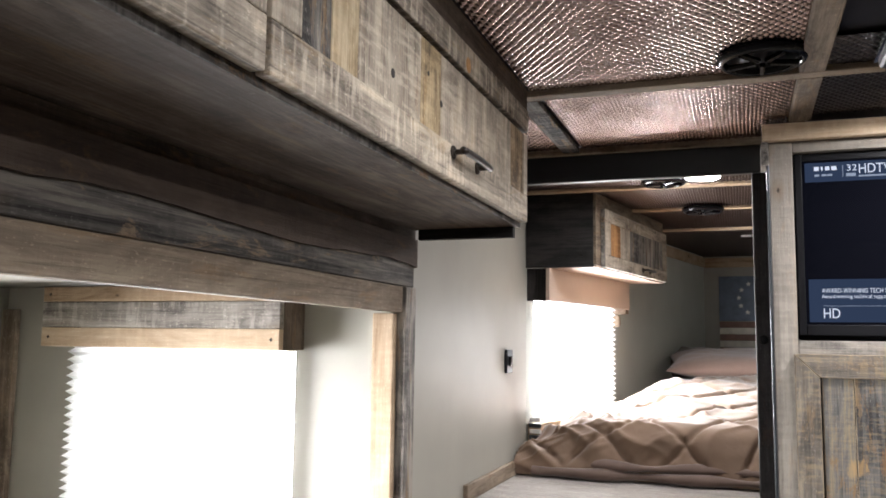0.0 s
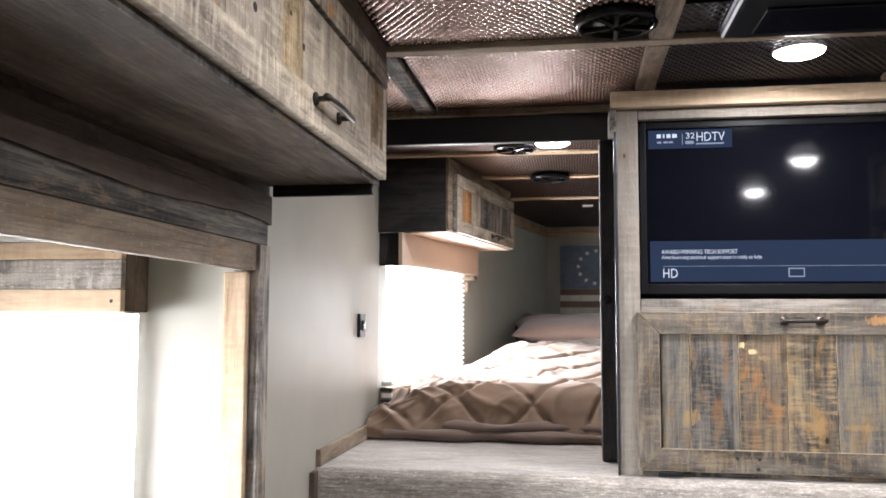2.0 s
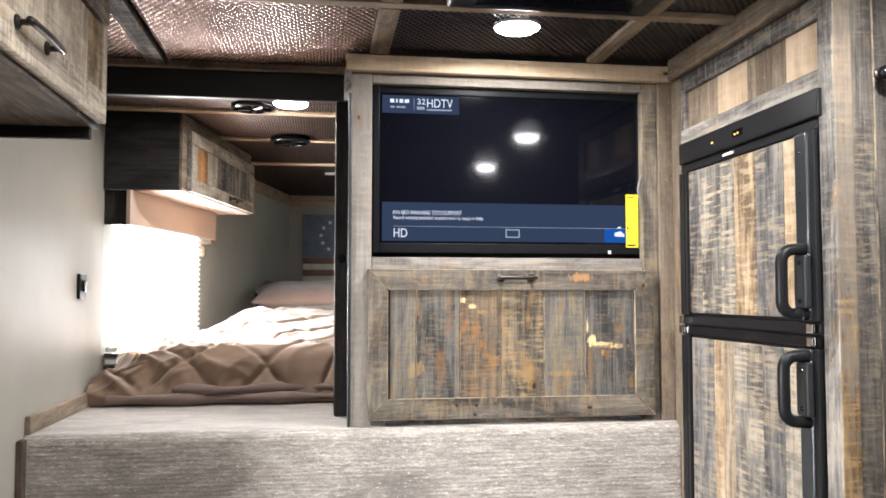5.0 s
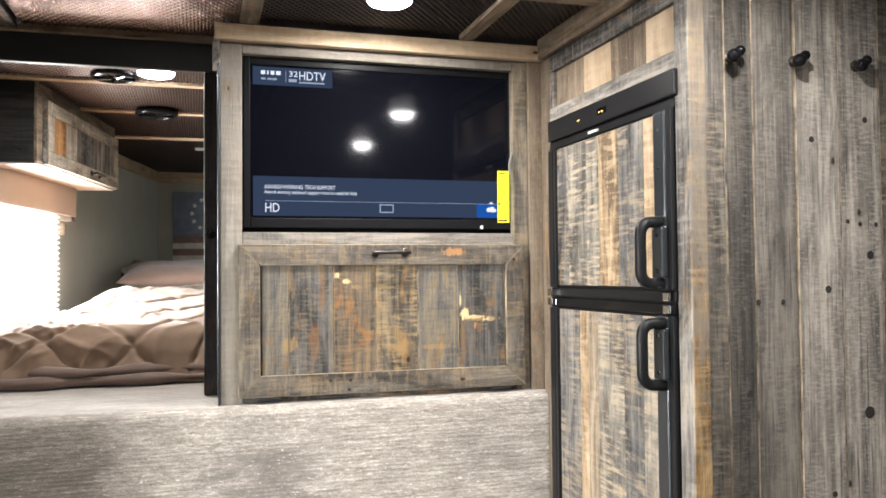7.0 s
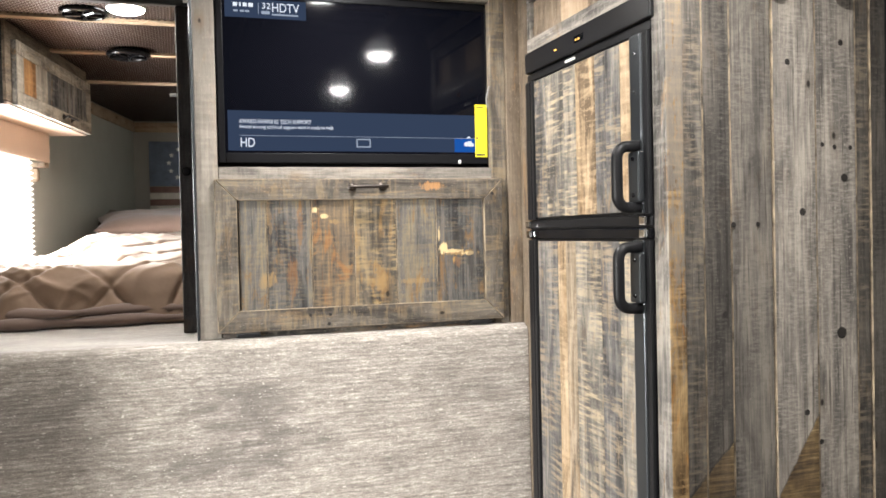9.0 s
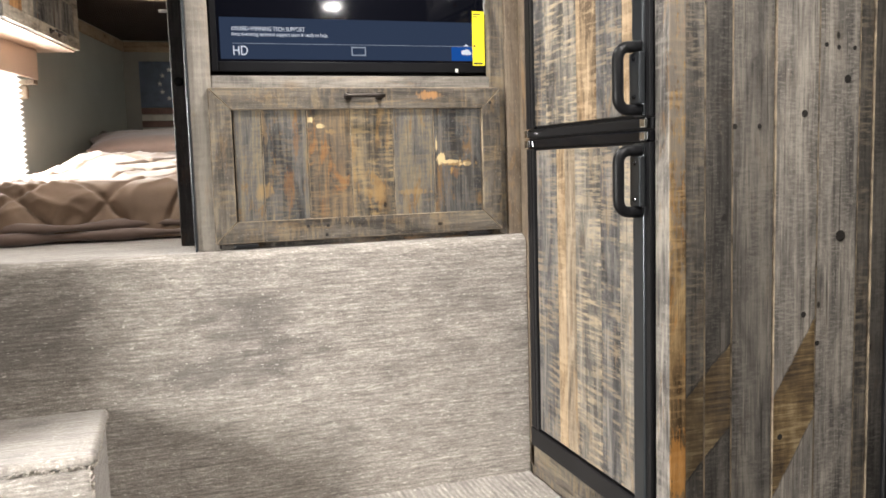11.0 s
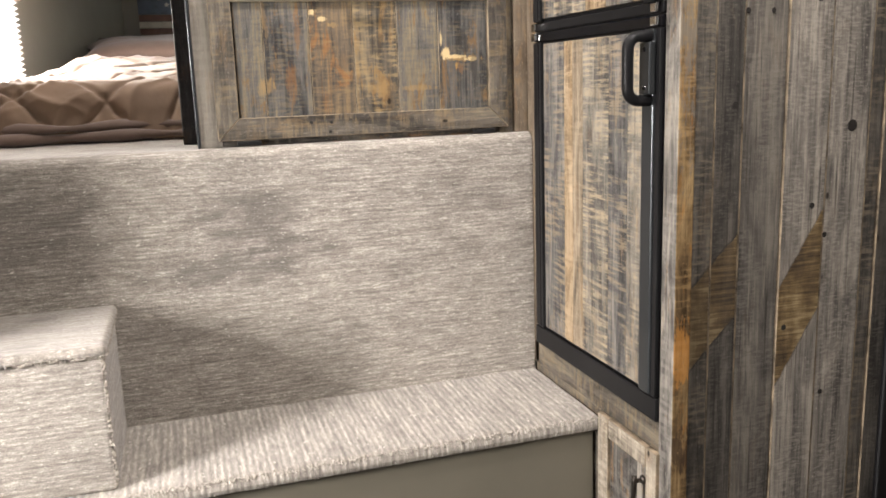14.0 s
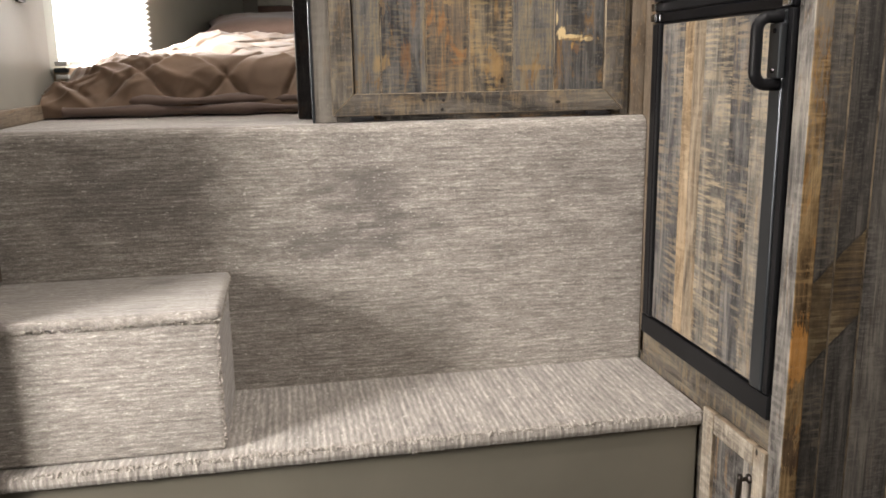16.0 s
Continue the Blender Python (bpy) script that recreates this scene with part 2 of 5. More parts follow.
M["lcab_dark"] = barnwood("dark_narrow_board", GREY, "z", saw=0.2, shift=-0.1)
M["lcab_gold"] = barnwood("golden_brown_board", [(0.36, (0.10, 0.075, 0.045)), (0.46, (0.22, 0.165, 0.095)), (0.56, (0.34, 0.26, 0.155)), (0.66, (0.48, 0.39, 0.26))], "z", saw=0.3, warm_amount=0.4)
M["lcab_y"] = barnwood("light_weathered_rail", LIGHT, "y", saw=0.5, warm=(0.30, 0.21, 0.11), warm_amount=0.5, spread=0.1, dark=0.5)


M["door_slate"] = barnwood("slate_brown_board", [(0.36, (0.026, 0.025, 0.025)), (0.45, (0.066, 0.064, 0.062)), (0.54, (0.112, 0.106, 0.097)), (0.65, (0.20, 0.16, 0.105))], "z", saw=0.35, saw_size=(24.0, 150.0), saw_color=(0.21, 0.16, 0.095), warm=(0.19, 0.108, 0.042), warm_amount=0.75, grained=0.5)

M["door_orange"] = barnwood("orange_heart_board", [(0.36, (0.024, 0.020, 0.017)), (0.45, (0.062, 0.053, 0.044)), (0.54, (0.112, 0.090, 0.067)), (0.65, (0.20, 0.14, 0.08))], "z", saw=0.4, saw_size=(24.0, 150.0), saw_color=(0.25, 0.17, 0.085), warm=(0.25, 0.118, 0.038), warm_amount=0.75, grained=0.6)
M["door_gold"] = barnwood("golden_sawn_board", [(0.36, (0.028, 0.025, 0.022)), (0.45, (0.075, 0.066, 0.055)), (0.54, (0.13, 0.108, 0.08)), (0.65, (0.235, 0.178, 0.105))], "z", saw=0.6, saw_size=(24.0, 150.0), saw_color=(0.33, 0.235, 0.115), warm=(0.26, 0.155, 0.06), warm_amount=0.7, grained=0.5)


def brace_mark(src, name, slope, z_low, z_high, x_ref, bright=0.9):
    """A plank that keeps the golden ghost of an old diagonal brace."""
    m = M[src].copy()
    m.name = name
    nt = m.node_tree
    b = nt.nodes["Principled BSDF"]
    old = b.inputs["Base Color"].links[0].from_socket
    tc = nt.nodes.new("ShaderNodeTexCoord")
    sep = nt.nodes.new("ShaderNodeSeparateXYZ")
    nt.links.new(tc.outputs["Object"], sep.inputs[0])
    wob = math_node(nt, "MULTIPLY", math_node(nt, "SUBTRACT", noise_tex(nt, coords(nt, (1, 1, 1)), 30, 3), 0.5), 0.018)
    h = math_node(nt, "SUBTRACT", sep.outputs[2], math_node(nt, "MULTIPLY", math_node(nt, "SUBTRACT", sep.outputs[0], x_ref), slope))
    h = math_node(nt, "ADD", h, wob)
    inside = math_node(nt, "MULTIPLY", math_node(nt, "GREATER_THAN", h, z_low), math_node(nt, "LESS_THAN", h, z_high))
    rim = math_node(nt, "MULTIPLY", math_node(nt, "GREATER_THAN", h, z_low - 0.006), math_node(nt, "LESS_THAN", h, z_high + 0.005))
    old = mix(nt, math_node(nt, "MULTIPLY", rim, 0.45), old, (0.018, 0.014, 0.011))
    ribs = noise_tex(nt, coords(nt, (10, 10, 170)), 1.0, 3, 0.6)
    soft_ = noise_tex(nt, coords(nt, (16, 16, 9)), 1.0, 5, 0.6)
    f = math_node(nt, "ADD", math_node(nt, "MULTIPLY", ribs, 0.45), math_node(nt, "MULTIPLY", soft_, 0.55))
    gold = ramp(nt, f, [(0.38, (0.045, 0.028, 0.014)), (0.46, (0.115, 0.075, 0.034)), (0.53, (0.20, 0.135, 0.062)), (0.61, (0.36, 0.27, 0.145))])
    nt.links.new(mix(nt, math_node(nt, "MULTIPLY", inside, bright), old, gold), b.inputs["Base Color"])
    return m


def patched(src, name, patches, torn=True):
    """A board material with torn pale patches: (x, z, half width, half height, colour, strength) in metres from the thing's base."""
    m = M[src].copy()
    m.name = name
    nt = m.node_tree
    b = nt.nodes["Principled BSDF"]
    col = b.inputs["Base Color"].links[0].from_socket
    tc = nt.nodes.new("ShaderNodeTexCoord")
    sep = nt.nodes.new("ShaderNodeSeparateXYZ")
    nt.links.new(tc.outputs["Object"], sep.inputs[0])
    wob = math_node(nt, "MULTIPLY", math_node(nt, "SUBTRACT", noise_tex(nt, coords(nt, (90, 90, 20), False), 1.0, 8, 0.75), 0.5), 7.0)
    streak = ramp(nt, noise_tex(nt, coords(nt, (85, 85, 7), False), 1.0, 5, 0.65, 0.8), [(0.38, (0.4, 0.4, 0.4)), (0.52, (1, 1, 1))])
    for x, z, rx, rz, c, k in patches:
        dx = math_node(nt, "POWER", math_node(nt, "ABSOLUTE", math_node(nt, "DIVIDE", math_node(nt, "SUBTRACT", sep.outputs[0], x), rx)), 2.0)
        dz = math_node(nt, "POWER", math_node(nt, "ABSOLUTE", math_node(nt, "DIVIDE", math_node(nt, "SUBTRACT", sep.outputs[2], z), rz)), 2.0)
        d = math_node(nt, "ADD", math_node(nt, "ADD", dx, dz), wob)
        col = mix(nt, math_node(nt, "MULTIPLY", ramp(nt, d, [(0.45, (1, 1, 1)), (0.95, (0, 0, 0))]), math_node(nt, "MULTIPLY", streak, k) if torn else k), col, c)
    nt.links.new(col, b.inputs["Base Color"])
    return m


def carpet_mat(name, rib_axis, pitch=0.0105, run=22.0, ribs=0.026, sway=2.6, thick=1.0, nap=(0.50, 0.68), shade_patches=()):
    """Looped ribbed carpet: rows repeat along rib_axis, made of broken pale and dark dashes, with darker nap and
    painted-in ellipses of shade.
    """
    m, nt, b = base_mat(name, 0.95)

    def stretched(rib, other):
        s = [other] * 3
        s["xyz".index(rib_axis)] = rib
        return coords(nt, s, False)

    loops = noise_tex(nt, stretched(300.0 / thick, run * 3.5), 1.0, 3, 0.65)
    dash = noise_tex(nt, stretched(120.0 / thick, run * 0.55), 1.0, 4, 0.6)
    fine = noise_tex(nt, coords(nt, (1, 1, 1), False), 430.0, 3, 0.6)
    blot = noise_tex(nt, stretched(9.0, 4.2), 1.0, 9, 0.78, 0.5)
    tc = nt.nodes.new("ShaderNodeTexCoord")
    sep = nt.nodes.new("ShaderNodeSeparateXYZ")
    nt.links.new(tc.outputs["Object"], sep.inputs[0])
    along = math_node(nt, "MULTIPLY", sep.outputs["xyz".index(rib_axis)], 2 * math.pi / pitch)
    along = math_node(nt, "ADD", along, math_node(nt, "MULTIPLY", noise_tex(nt, stretched(12.0, 5.0), 1.0, 2), sway))
    rows_ = math_node(nt, "MULTIPLY", math_node(nt, "SINE", along), 0.5)
    f = math_node(nt, "ADD", math_node(nt, "MULTIPLY", loops, 0.38), math_node(nt, "MULTIPLY", dash, 0.34))
    f = math_node(nt, "ADD", f, math_node(nt, "MULTIPLY", fine, 0.28))
    f = math_node(nt, "ADD", math_node(nt, "MULTIPLY", math_node(nt, "SUBTRACT", f, 0.5), 0.9), 0.5)
    f = math_node(nt, "ADD", f, math_node(nt, "MULTIPLY", rows_, ribs))
    col = ramp(nt, f, [(0.34, (0.115, 0.102, 0.09)), (0.45, (0.235, 0.21, 0.186)), (0.54, (0.36, 0.325, 0.288)), (0.64, (0.66, 0.61, 0.55))])
    col = mix(nt, ramp(nt, blot, [(nap[0], (0, 0, 0)), (nap[1], (0.62, 0.62, 0.62))]), col, (0.115, 0.10, 0.088), "MIX")
    # ragged dark ellipses: shadow on the riser, painted into the carpet colour
    for cx, cz, rx, rz, k in shade_patches:
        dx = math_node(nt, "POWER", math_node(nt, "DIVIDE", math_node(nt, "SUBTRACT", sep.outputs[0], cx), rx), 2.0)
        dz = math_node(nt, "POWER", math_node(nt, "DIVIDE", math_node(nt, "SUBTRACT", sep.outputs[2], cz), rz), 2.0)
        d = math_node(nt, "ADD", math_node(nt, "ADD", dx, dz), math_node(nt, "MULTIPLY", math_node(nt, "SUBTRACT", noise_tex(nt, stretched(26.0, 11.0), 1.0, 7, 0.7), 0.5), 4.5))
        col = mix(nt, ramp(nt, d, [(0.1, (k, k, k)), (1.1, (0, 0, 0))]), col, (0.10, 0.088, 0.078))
    spark = noise_tex(nt, stretched(260.0 / thick, 70.0), 1.0, 2, 0.5)
    col = mix(nt, ramp(nt, spark, [(0.66, (0, 0, 0)), (0.74, (0.75, 0.75, 0.75))]), col, (0.74, 0.69, 0.62))
    nt.links.new(col, b.inputs["Base Color"])
    b.inputs["Sheen Weight"].default_value = 0.2
    h = math_node(nt, "ADD", f, math_node(nt, "MULTIPLY", rows_, 0.08))
    bump(nt, b, h, 0.7, 0.006)
    return m


M["carpet_wall"] = carpet_mat("ribbed_carpet_upright", "z", shade_patches=((0.10, 0.92, 0.16, 0.09, 0.55), (0.02, 0.80, 0.22, 0.06, 0.55), (0.22, 0.84, 0.13, 0.05, 0.5), (-0.45, 0.93, 0.28, 0.12, 0.45), (0.70, 0.93, 0.10, 0.05, 0.3)))
M["carpet_top"] = carpet_mat("ribbed_carpet_flat", "x", 0.0155, 9.0, 0.07, 1.6, 2.1, (0.56, 0.72))
M["carpet_deck"] = carpet_mat("ribbed_carpet_deck", "y")


def plain(name, color, rough=0.5, metal=0.0, var=0.12, scale=6.0, bumpy=0.05):
    m, nt, b = base_mat(name, rough, metal)
    n = noise_tex(nt, coords(nt, (1, 1, 1)), scale, 5)
    col = ramp(nt, n, [(0.3, tuple(c * (1 - var) for c in color)), (0.7, tuple(min(1, c * (1 + var)) for c in color))])
    nt.links.new(col, b.inputs["Base Color"])
    if bumpy:
        bump(nt, b, noise_tex(nt, coords(nt, (1, 1, 1)), 220, 3), bumpy, 0.001)
    return m


def glow(name, color, strength):
    m = bpy.data.materials.new(name)
    m.use_nodes = True
    nt = m.node_tree
    nt.nodes.clear()
    e = node(nt, "ShaderNodeEmission", Color=(*color, 1), Strength=strength)
    nt.links.new(e.outputs[0], nt.nodes.new("ShaderNodeOutputMaterial").inputs[0])
    return m


M["vinyl"] = plain("cream_vinyl_wall", (0.32, 0.304, 0.26), 0.5, var=0.05)
M["sage"] = plain("sage_grey_wall", (0.45, 0.46, 0.415), 0.55, var=0.05)
M["olive"] = plain("olive_grey_paint", (0.145, 0.132, 0.102), 0.45, var=0.06)
M["floor"] = plain("dark_vinyl_floor", (0.05, 0.042, 0.036), 0.4, var=0.2)
M["black_plastic"] = plain("black_plastic", (0.011, 0.011, 0.012), 0.38, var=0.2)
M["black_gloss"] = plain("gloss_black_plastic", (0.006, 0.006, 0.007), 0.15, var=0.1, bumpy=0)
M["black_satin"] = plain("satin_black_plastic", (0.008, 0.008, 0.009), 0.4, var=0.1, bumpy=0)
M["black_satin"].node_tree.nodes["Principled BSDF"].inputs["Specular IOR Level"].default_value = 0.05
for key in ("black_plastic", "black_gloss"):
    M[key].node_tree.nodes["Principled BSDF"].inputs["Specular IOR Level"].default_value = 0.16
M["black_paint"] = plain("black_painted_steel", (0.006, 0.006, 0.007), 0.4, var=0.2)
M["rail_metal"] = plain("dark_satin_metal", (0.06, 0.066, 0.072), 0.32, 0.75, var=0.1)
M["chrome"] = plain("bright_chrome", (0.75, 0.75, 0.75), 0.15, 1.0, var=0.02, bumpy=0)
M["iron"] = plain("dark_bronze_iron", (0.05, 0.042, 0.037), 0.4, 0.85, var=0.25, bumpy=0.15)
M["white_plastic"] = plain("white_plastic", (0.7, 0.7, 0.68), 0.4, var=0.03)
M["yellow"] = plain("yellow_sticker", (0.85, 0.75, 0.02), 0.5, var=0.02, bumpy=0)
M["ink"] = plain("black_ink", (0.03, 0.03, 0.03), 0.6, bumpy=0)
M["cable"] = plain("grey_cable", (0.25, 0.25, 0.25), 0.5)
M["knot"] = plain("dark_knot", (0.014, 0.011, 0.009), 0.8, var=0.4, scale=120)
M["worn_edge"] = plain("worn_pale_edge", (0.20, 0.155, 0.105), 0.8, var=0.8, scale=22)
M["star"] = plain("white_star_paint", (0.75, 0.75, 0.72), 0.6)
M["flag_blue"] = plain("faded_blue_boards", (0.13, 0.16, 0.22), 0.7, var=0.2, scale=20)
M["flag_white"] = plain("whitewashed_slat", (0.62, 0.58, 0.50), 0.7, var=0.15, scale=20)
M["flag_red"] = plain("faded_brown_slat", (0.19, 0.11, 0.085), 0.7, var=0.2, scale=20)
M["blush"] = plain("pale_beige_laminate", (0.50, 0.39, 0.31), 0.5, var=0.05)
M["pile"] = plain("beige_yarn", (0.38, 0.345, 0.305), 0.95, var=0.3, scale=110)
M["led"] = glow("led_diffuser", (1, 0.97, 0.92), 120)
M["amber"] = glow("amber_indicator", (1, 0.55, 0.12), 3)
M["daylight"] = glow("bright_outdoors", (1, 1, 1), 14)

# copper-toned pressed tin with a woven relief
m, nt, b = base_mat("pressed_tin", 0.2, 0.95)
n = noise_tex(nt, coords(nt, (1, 1, 1)), 9, 4)
nt.links.new(ramp(nt, n, [(0.3, (0.20, 0.144, 0.125)), (0.7, (0.31, 0.236, 0.21))]), b.inputs["Base Color"])
M["tin"] = m
# same tin, darkened for the right-hand sheets: their dim reflection put into the colour
m, nt, b = base_mat("shaded_pressed_tin", 0.3, 0.8)
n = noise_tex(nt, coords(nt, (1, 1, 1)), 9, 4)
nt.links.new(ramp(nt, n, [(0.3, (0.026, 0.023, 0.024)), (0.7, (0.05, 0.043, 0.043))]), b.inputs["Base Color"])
M["tin_shaded"] = m
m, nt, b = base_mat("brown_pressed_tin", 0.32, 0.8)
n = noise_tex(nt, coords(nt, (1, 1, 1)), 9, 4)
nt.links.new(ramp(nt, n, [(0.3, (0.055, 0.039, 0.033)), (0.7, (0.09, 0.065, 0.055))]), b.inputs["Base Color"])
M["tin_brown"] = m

# screen glass
m, nt, b = base_mat("dark_screen_glass", 0.06, 0.0, (0.002, 0.002, 0.003))
b.inputs["Specular IOR Level"].default_value = 0.22
b.inputs["Emission Color"].default_value = (0.25, 0.4, 0.9, 1)  # faint backlight of the lit panel
b.inputs["Emission Strength"].default_value = 0.004
M["screen"] = m
M["ui_slate"] = glow("screen_slate", (0.032, 0.048, 0.088), 1.0)
M["ui_blue"] = glow("screen_blue", (0.012, 0.085, 0.36), 1.0)
M["ui_text"] = glow("screen_text", (0.8, 0.85, 0.95), 1.0)
M["ui_grey"] = glow("screen_grey_text", (0.33, 0.38, 0.47), 1.0)

# taupe comforter cloth
m, nt, b = base_mat("taupe_cotton", 0.85)
n = noise_tex(nt, coords(nt, (1, 1, 1)), 7, 5)
nt.links.new(ramp(nt, n, [(0.3, (0.165, 0.106, 0.069)), (0.7, (0.235, 0.156, 0.104))]), b.inputs["Base Color"])
b.inputs["Sheen Weight"].default_value = 0.3
bump(nt, b, noise_tex(nt, coords(nt, (1, 1, 1)), 60, 5), 0.25, 0.004)
M["cloth"] = m
m = m.copy()
m.name = "rosy_taupe_cotton"
r = [k for k in m.node_tree.nodes if k.type == "VALTORGB"][0]
r.color_ramp.elements[0].color, r.color_ramp.elements[1].color = (0.22, 0.142, 0.11, 1), (0.30, 0.20, 0.158, 1)
M["pillow"] = m
m = m.copy()
m.name = "brown_cotton"
r = [k for k in m.node_tree.nodes if k.type == "VALTORGB"][0]
r.color_ramp.elements[0].color, r.color_ramp.elements[1].color = (0.10, 0.065, 0.05, 1), (0.15, 0.1, 0.08, 1)
M["cloth_dark"] = m

# pleated shade: light passes through the cloth
m = bpy.data.materials.new("white_pleated_cloth")
m.use_nodes = True
nt = m.node_tree
nt.nodes.clear()
tr = node(nt, "ShaderNodeBsdfTranslucent", Color=(0.9, 0.9, 0.88, 1))
df = node(nt, "ShaderNodeBsdfDiffuse", Color=(0.85, 0.85, 0.83, 1))
mx = node(nt, "ShaderNodeMixShader", Fac=0.4)
nt.links.new(tr.outputs[0], mx.inputs[1])
nt.links.new(df.outputs[0], mx.inputs[2])
nt.links.new(mx.outputs[0], nt.nodes.new("ShaderNodeOutputMaterial").inputs[0])
M["shade"] = m


# ---------------------------------------------------------------- building helpers
BASE = {}


def thing(name, at, label, category, group="", kind=""):
    ob = new(name)
    ob.empty_display_size = 0.05
    ob.location = at
    BASE[name_key(ob)] = Vector(at)
    return tagged(ob, label, category, group, kind)


def name_key(ob):
    return ob.name


def base_of(ob):
    return BASE.get(name_key(ob), Vector((0, 0, 0)))


def finish(bm, smooth=False):
    me = bpy.data.meshes.new("mesh")
    bmesh.ops.recalc_face_normals(bm, faces=bm.faces)
    bm.to_mesh(me)
    bm.free()
    if smooth:
        for p in me.polygons:
            p.use_smooth = True
    return me


def part(name, bm, material, parent=None, label="", smooth=False):
    """Link a bmesh in world coordinates as one mesh object, under a thing or a part if one is given."""
    origin = base_of(parent) if parent else Vector((0, 0, 0))
    if parent:
        bmesh.ops.translate(bm, vec=-origin, verts=bm.verts)
    me = finish(bm, smooth)
    me.materials.append(material)
    ob = new(name, me)
    if parent:
        ob.parent = parent
        BASE[name_key(ob)] = origin
    if label:
        ob["label"] = label
    return ob


def solo(name, bm, material, label, category, group="", kind="", smooth=False):
    return tagged(part(name, bm, material, None, "", smooth), label, category, group, kind)


def cuboid(bm, x0, x1, y0, y1, z0, z1, bevel=0.0, seg=2, m=None):
    vs = bmesh.ops.create_cube(bm, size=1.0)["verts"]
    bmesh.ops.scale(bm, vec=(abs(x1 - x0), abs(y1 - y0), abs(z1 - z0)), verts=vs)
    bmesh.ops.translate(bm, vec=((x0 + x1) / 2, (y0 + y1) / 2, (z0 + z1) / 2), verts=vs)
    if bevel:
        es = list({e for v in vs for e in v.link_edges})
        r = bmesh.ops.bevel(bm, geom=es, offset=bevel, segments=seg, profile=0.5, affect="EDGES")
        vs = list({v for f in r["faces"] for v in f.verts} | {v for v in vs if v.is_valid})
    if m is not None:
        bmesh.ops.transform(bm, matrix=m, verts=vs)
    return bm


def box(x0, x1, y0, y1, z0, z1, bevel=0.0, seg=2, m=None):
    return cuboid(bmesh.new(), x0, x1, y0, y1, z0, z1, bevel, seg, m)


def tube(bm, pts, radius, sides=8):
    """A round bar along points; the section is carried on without twisting."""
    rings = []
    pts = [Vector(p) for p in pts]
    up = None
    for i, p in enumerate(pts):
        d = (pts[min(i + 1, len(pts) - 1)] - pts[max(i - 1, 0)]).normalized()
        up = (d.orthogonal() if up is None else up - d * up.dot(d)).normalized()
        side = d.cross(up)
        rings.append([bm.verts.new(p + radius * (math.cos(a) * up + math.sin(a) * side)) for a in np.linspace(0, 2 * math.pi, sides, endpoint=False)])
    for a, b_ in zip(rings, rings[1:]):
        for i in range(sides):
            bm.faces.new((a[i], a[(i + 1) % sides], b_[(i + 1) % sides], b_[i]))
    bm.faces.new(rings[0])
    bm.faces.new(rings[-1])
    return bm


def lathe(bm, profile, at, segs=40, axis=(0, 0, 1)):
    """Turn (radius, height) pairs round an axis."""
    q = Vector(axis).to_track_quat("Z", "Y")
    rings = []
    for r, h in profile:
        rings.append([bm.verts.new(Vector(at) + q @ Vector((r * math.cos(a), r * math.sin(a), h))) for a in np.linspace(0, 2 * math.pi, segs, endpoint=False)])
    for a, b_ in zip(rings, rings[1:]):
        for i in range(segs):
            bm.faces.new((a[i], a[(i + 1) % segs], b_[(i + 1) % segs], b_[i]))
    if profile[0][0] > 0:
        bm.faces.new(rings[0])
    if profile[-1][0] > 0:
        bm.faces.new(rings[-1])
    return bm


def prism(bm, outline, lo, hi, axis="z"):
    """Push a flat outline from lo to hi along an axis (outline in the two others, in xyz order)."""
    def v(p, h):
        c = list(p)
        c.insert("xyz".index(axis), h)
        return bm.verts.new(c)
    a, b_ = [v(p, lo) for p in outline], [v(p, hi) for p in outline]
    n_ = len(outline)
    for i in range(n_):
        bm.faces.new((a[i], a[(i + 1) % n_], b_[(i + 1) % n_], b_[i]))
    bm.faces.new(a)
    bm.faces.new(b_)
    return bm


def lettering(body, size, at, material, parent, rot=(90, 0, 0), align="LEFT", name="lettering", width=None):
    c = bpy.data.curves.new("text", "FONT")
    c.body, c.size, c.align_x, c.extrude = body, size, align, 0.0002
    tmp = new("text", c)
    bpy.context.view_layer.update()
    me = bpy.data.meshes.new_from_object(tmp.evaluated_get(bpy.context.evaluated_depsgraph_get()))
    bpy.data.objects.remove(tmp)
    if width:
        xs_ = [v.co.x for v in me.vertices]
        me.transform(Matrix.Diagonal((width / (max(xs_) - min(xs_)), 1, 1, 1)))
    me.materials.clear()
    me.materials.append(material)
    me.transform(Matrix.Translation(Vector(at) - base_of(parent)) @ pose(0, 0, 0, *rot))
    ob = new(name, me)
    ob.parent = parent
    return ob

# ---------------------------------------------------------------- structure
DECK, SEAT, CEIL = 1.105, 0.42, 2.09
XL, XF, YP = -0.79, 0.873, -0.714          # left wall, fridge front, plank wall
NOSE = 2.95                                 # front wall of the sleeping berth
TAPER = Vector((0.2203, 0.9754, 0))           # run of the berth's left wall
BERTH_CEIL = 2.05
KINK = Vector((XL, 0.69, 0))

solo("floor", box(-2.0, 2.1, -3.5, 0.2, -0.05, 0.0), M["floor"], "dark vinyl plank floor of the trailer", "floor", kind="structure")

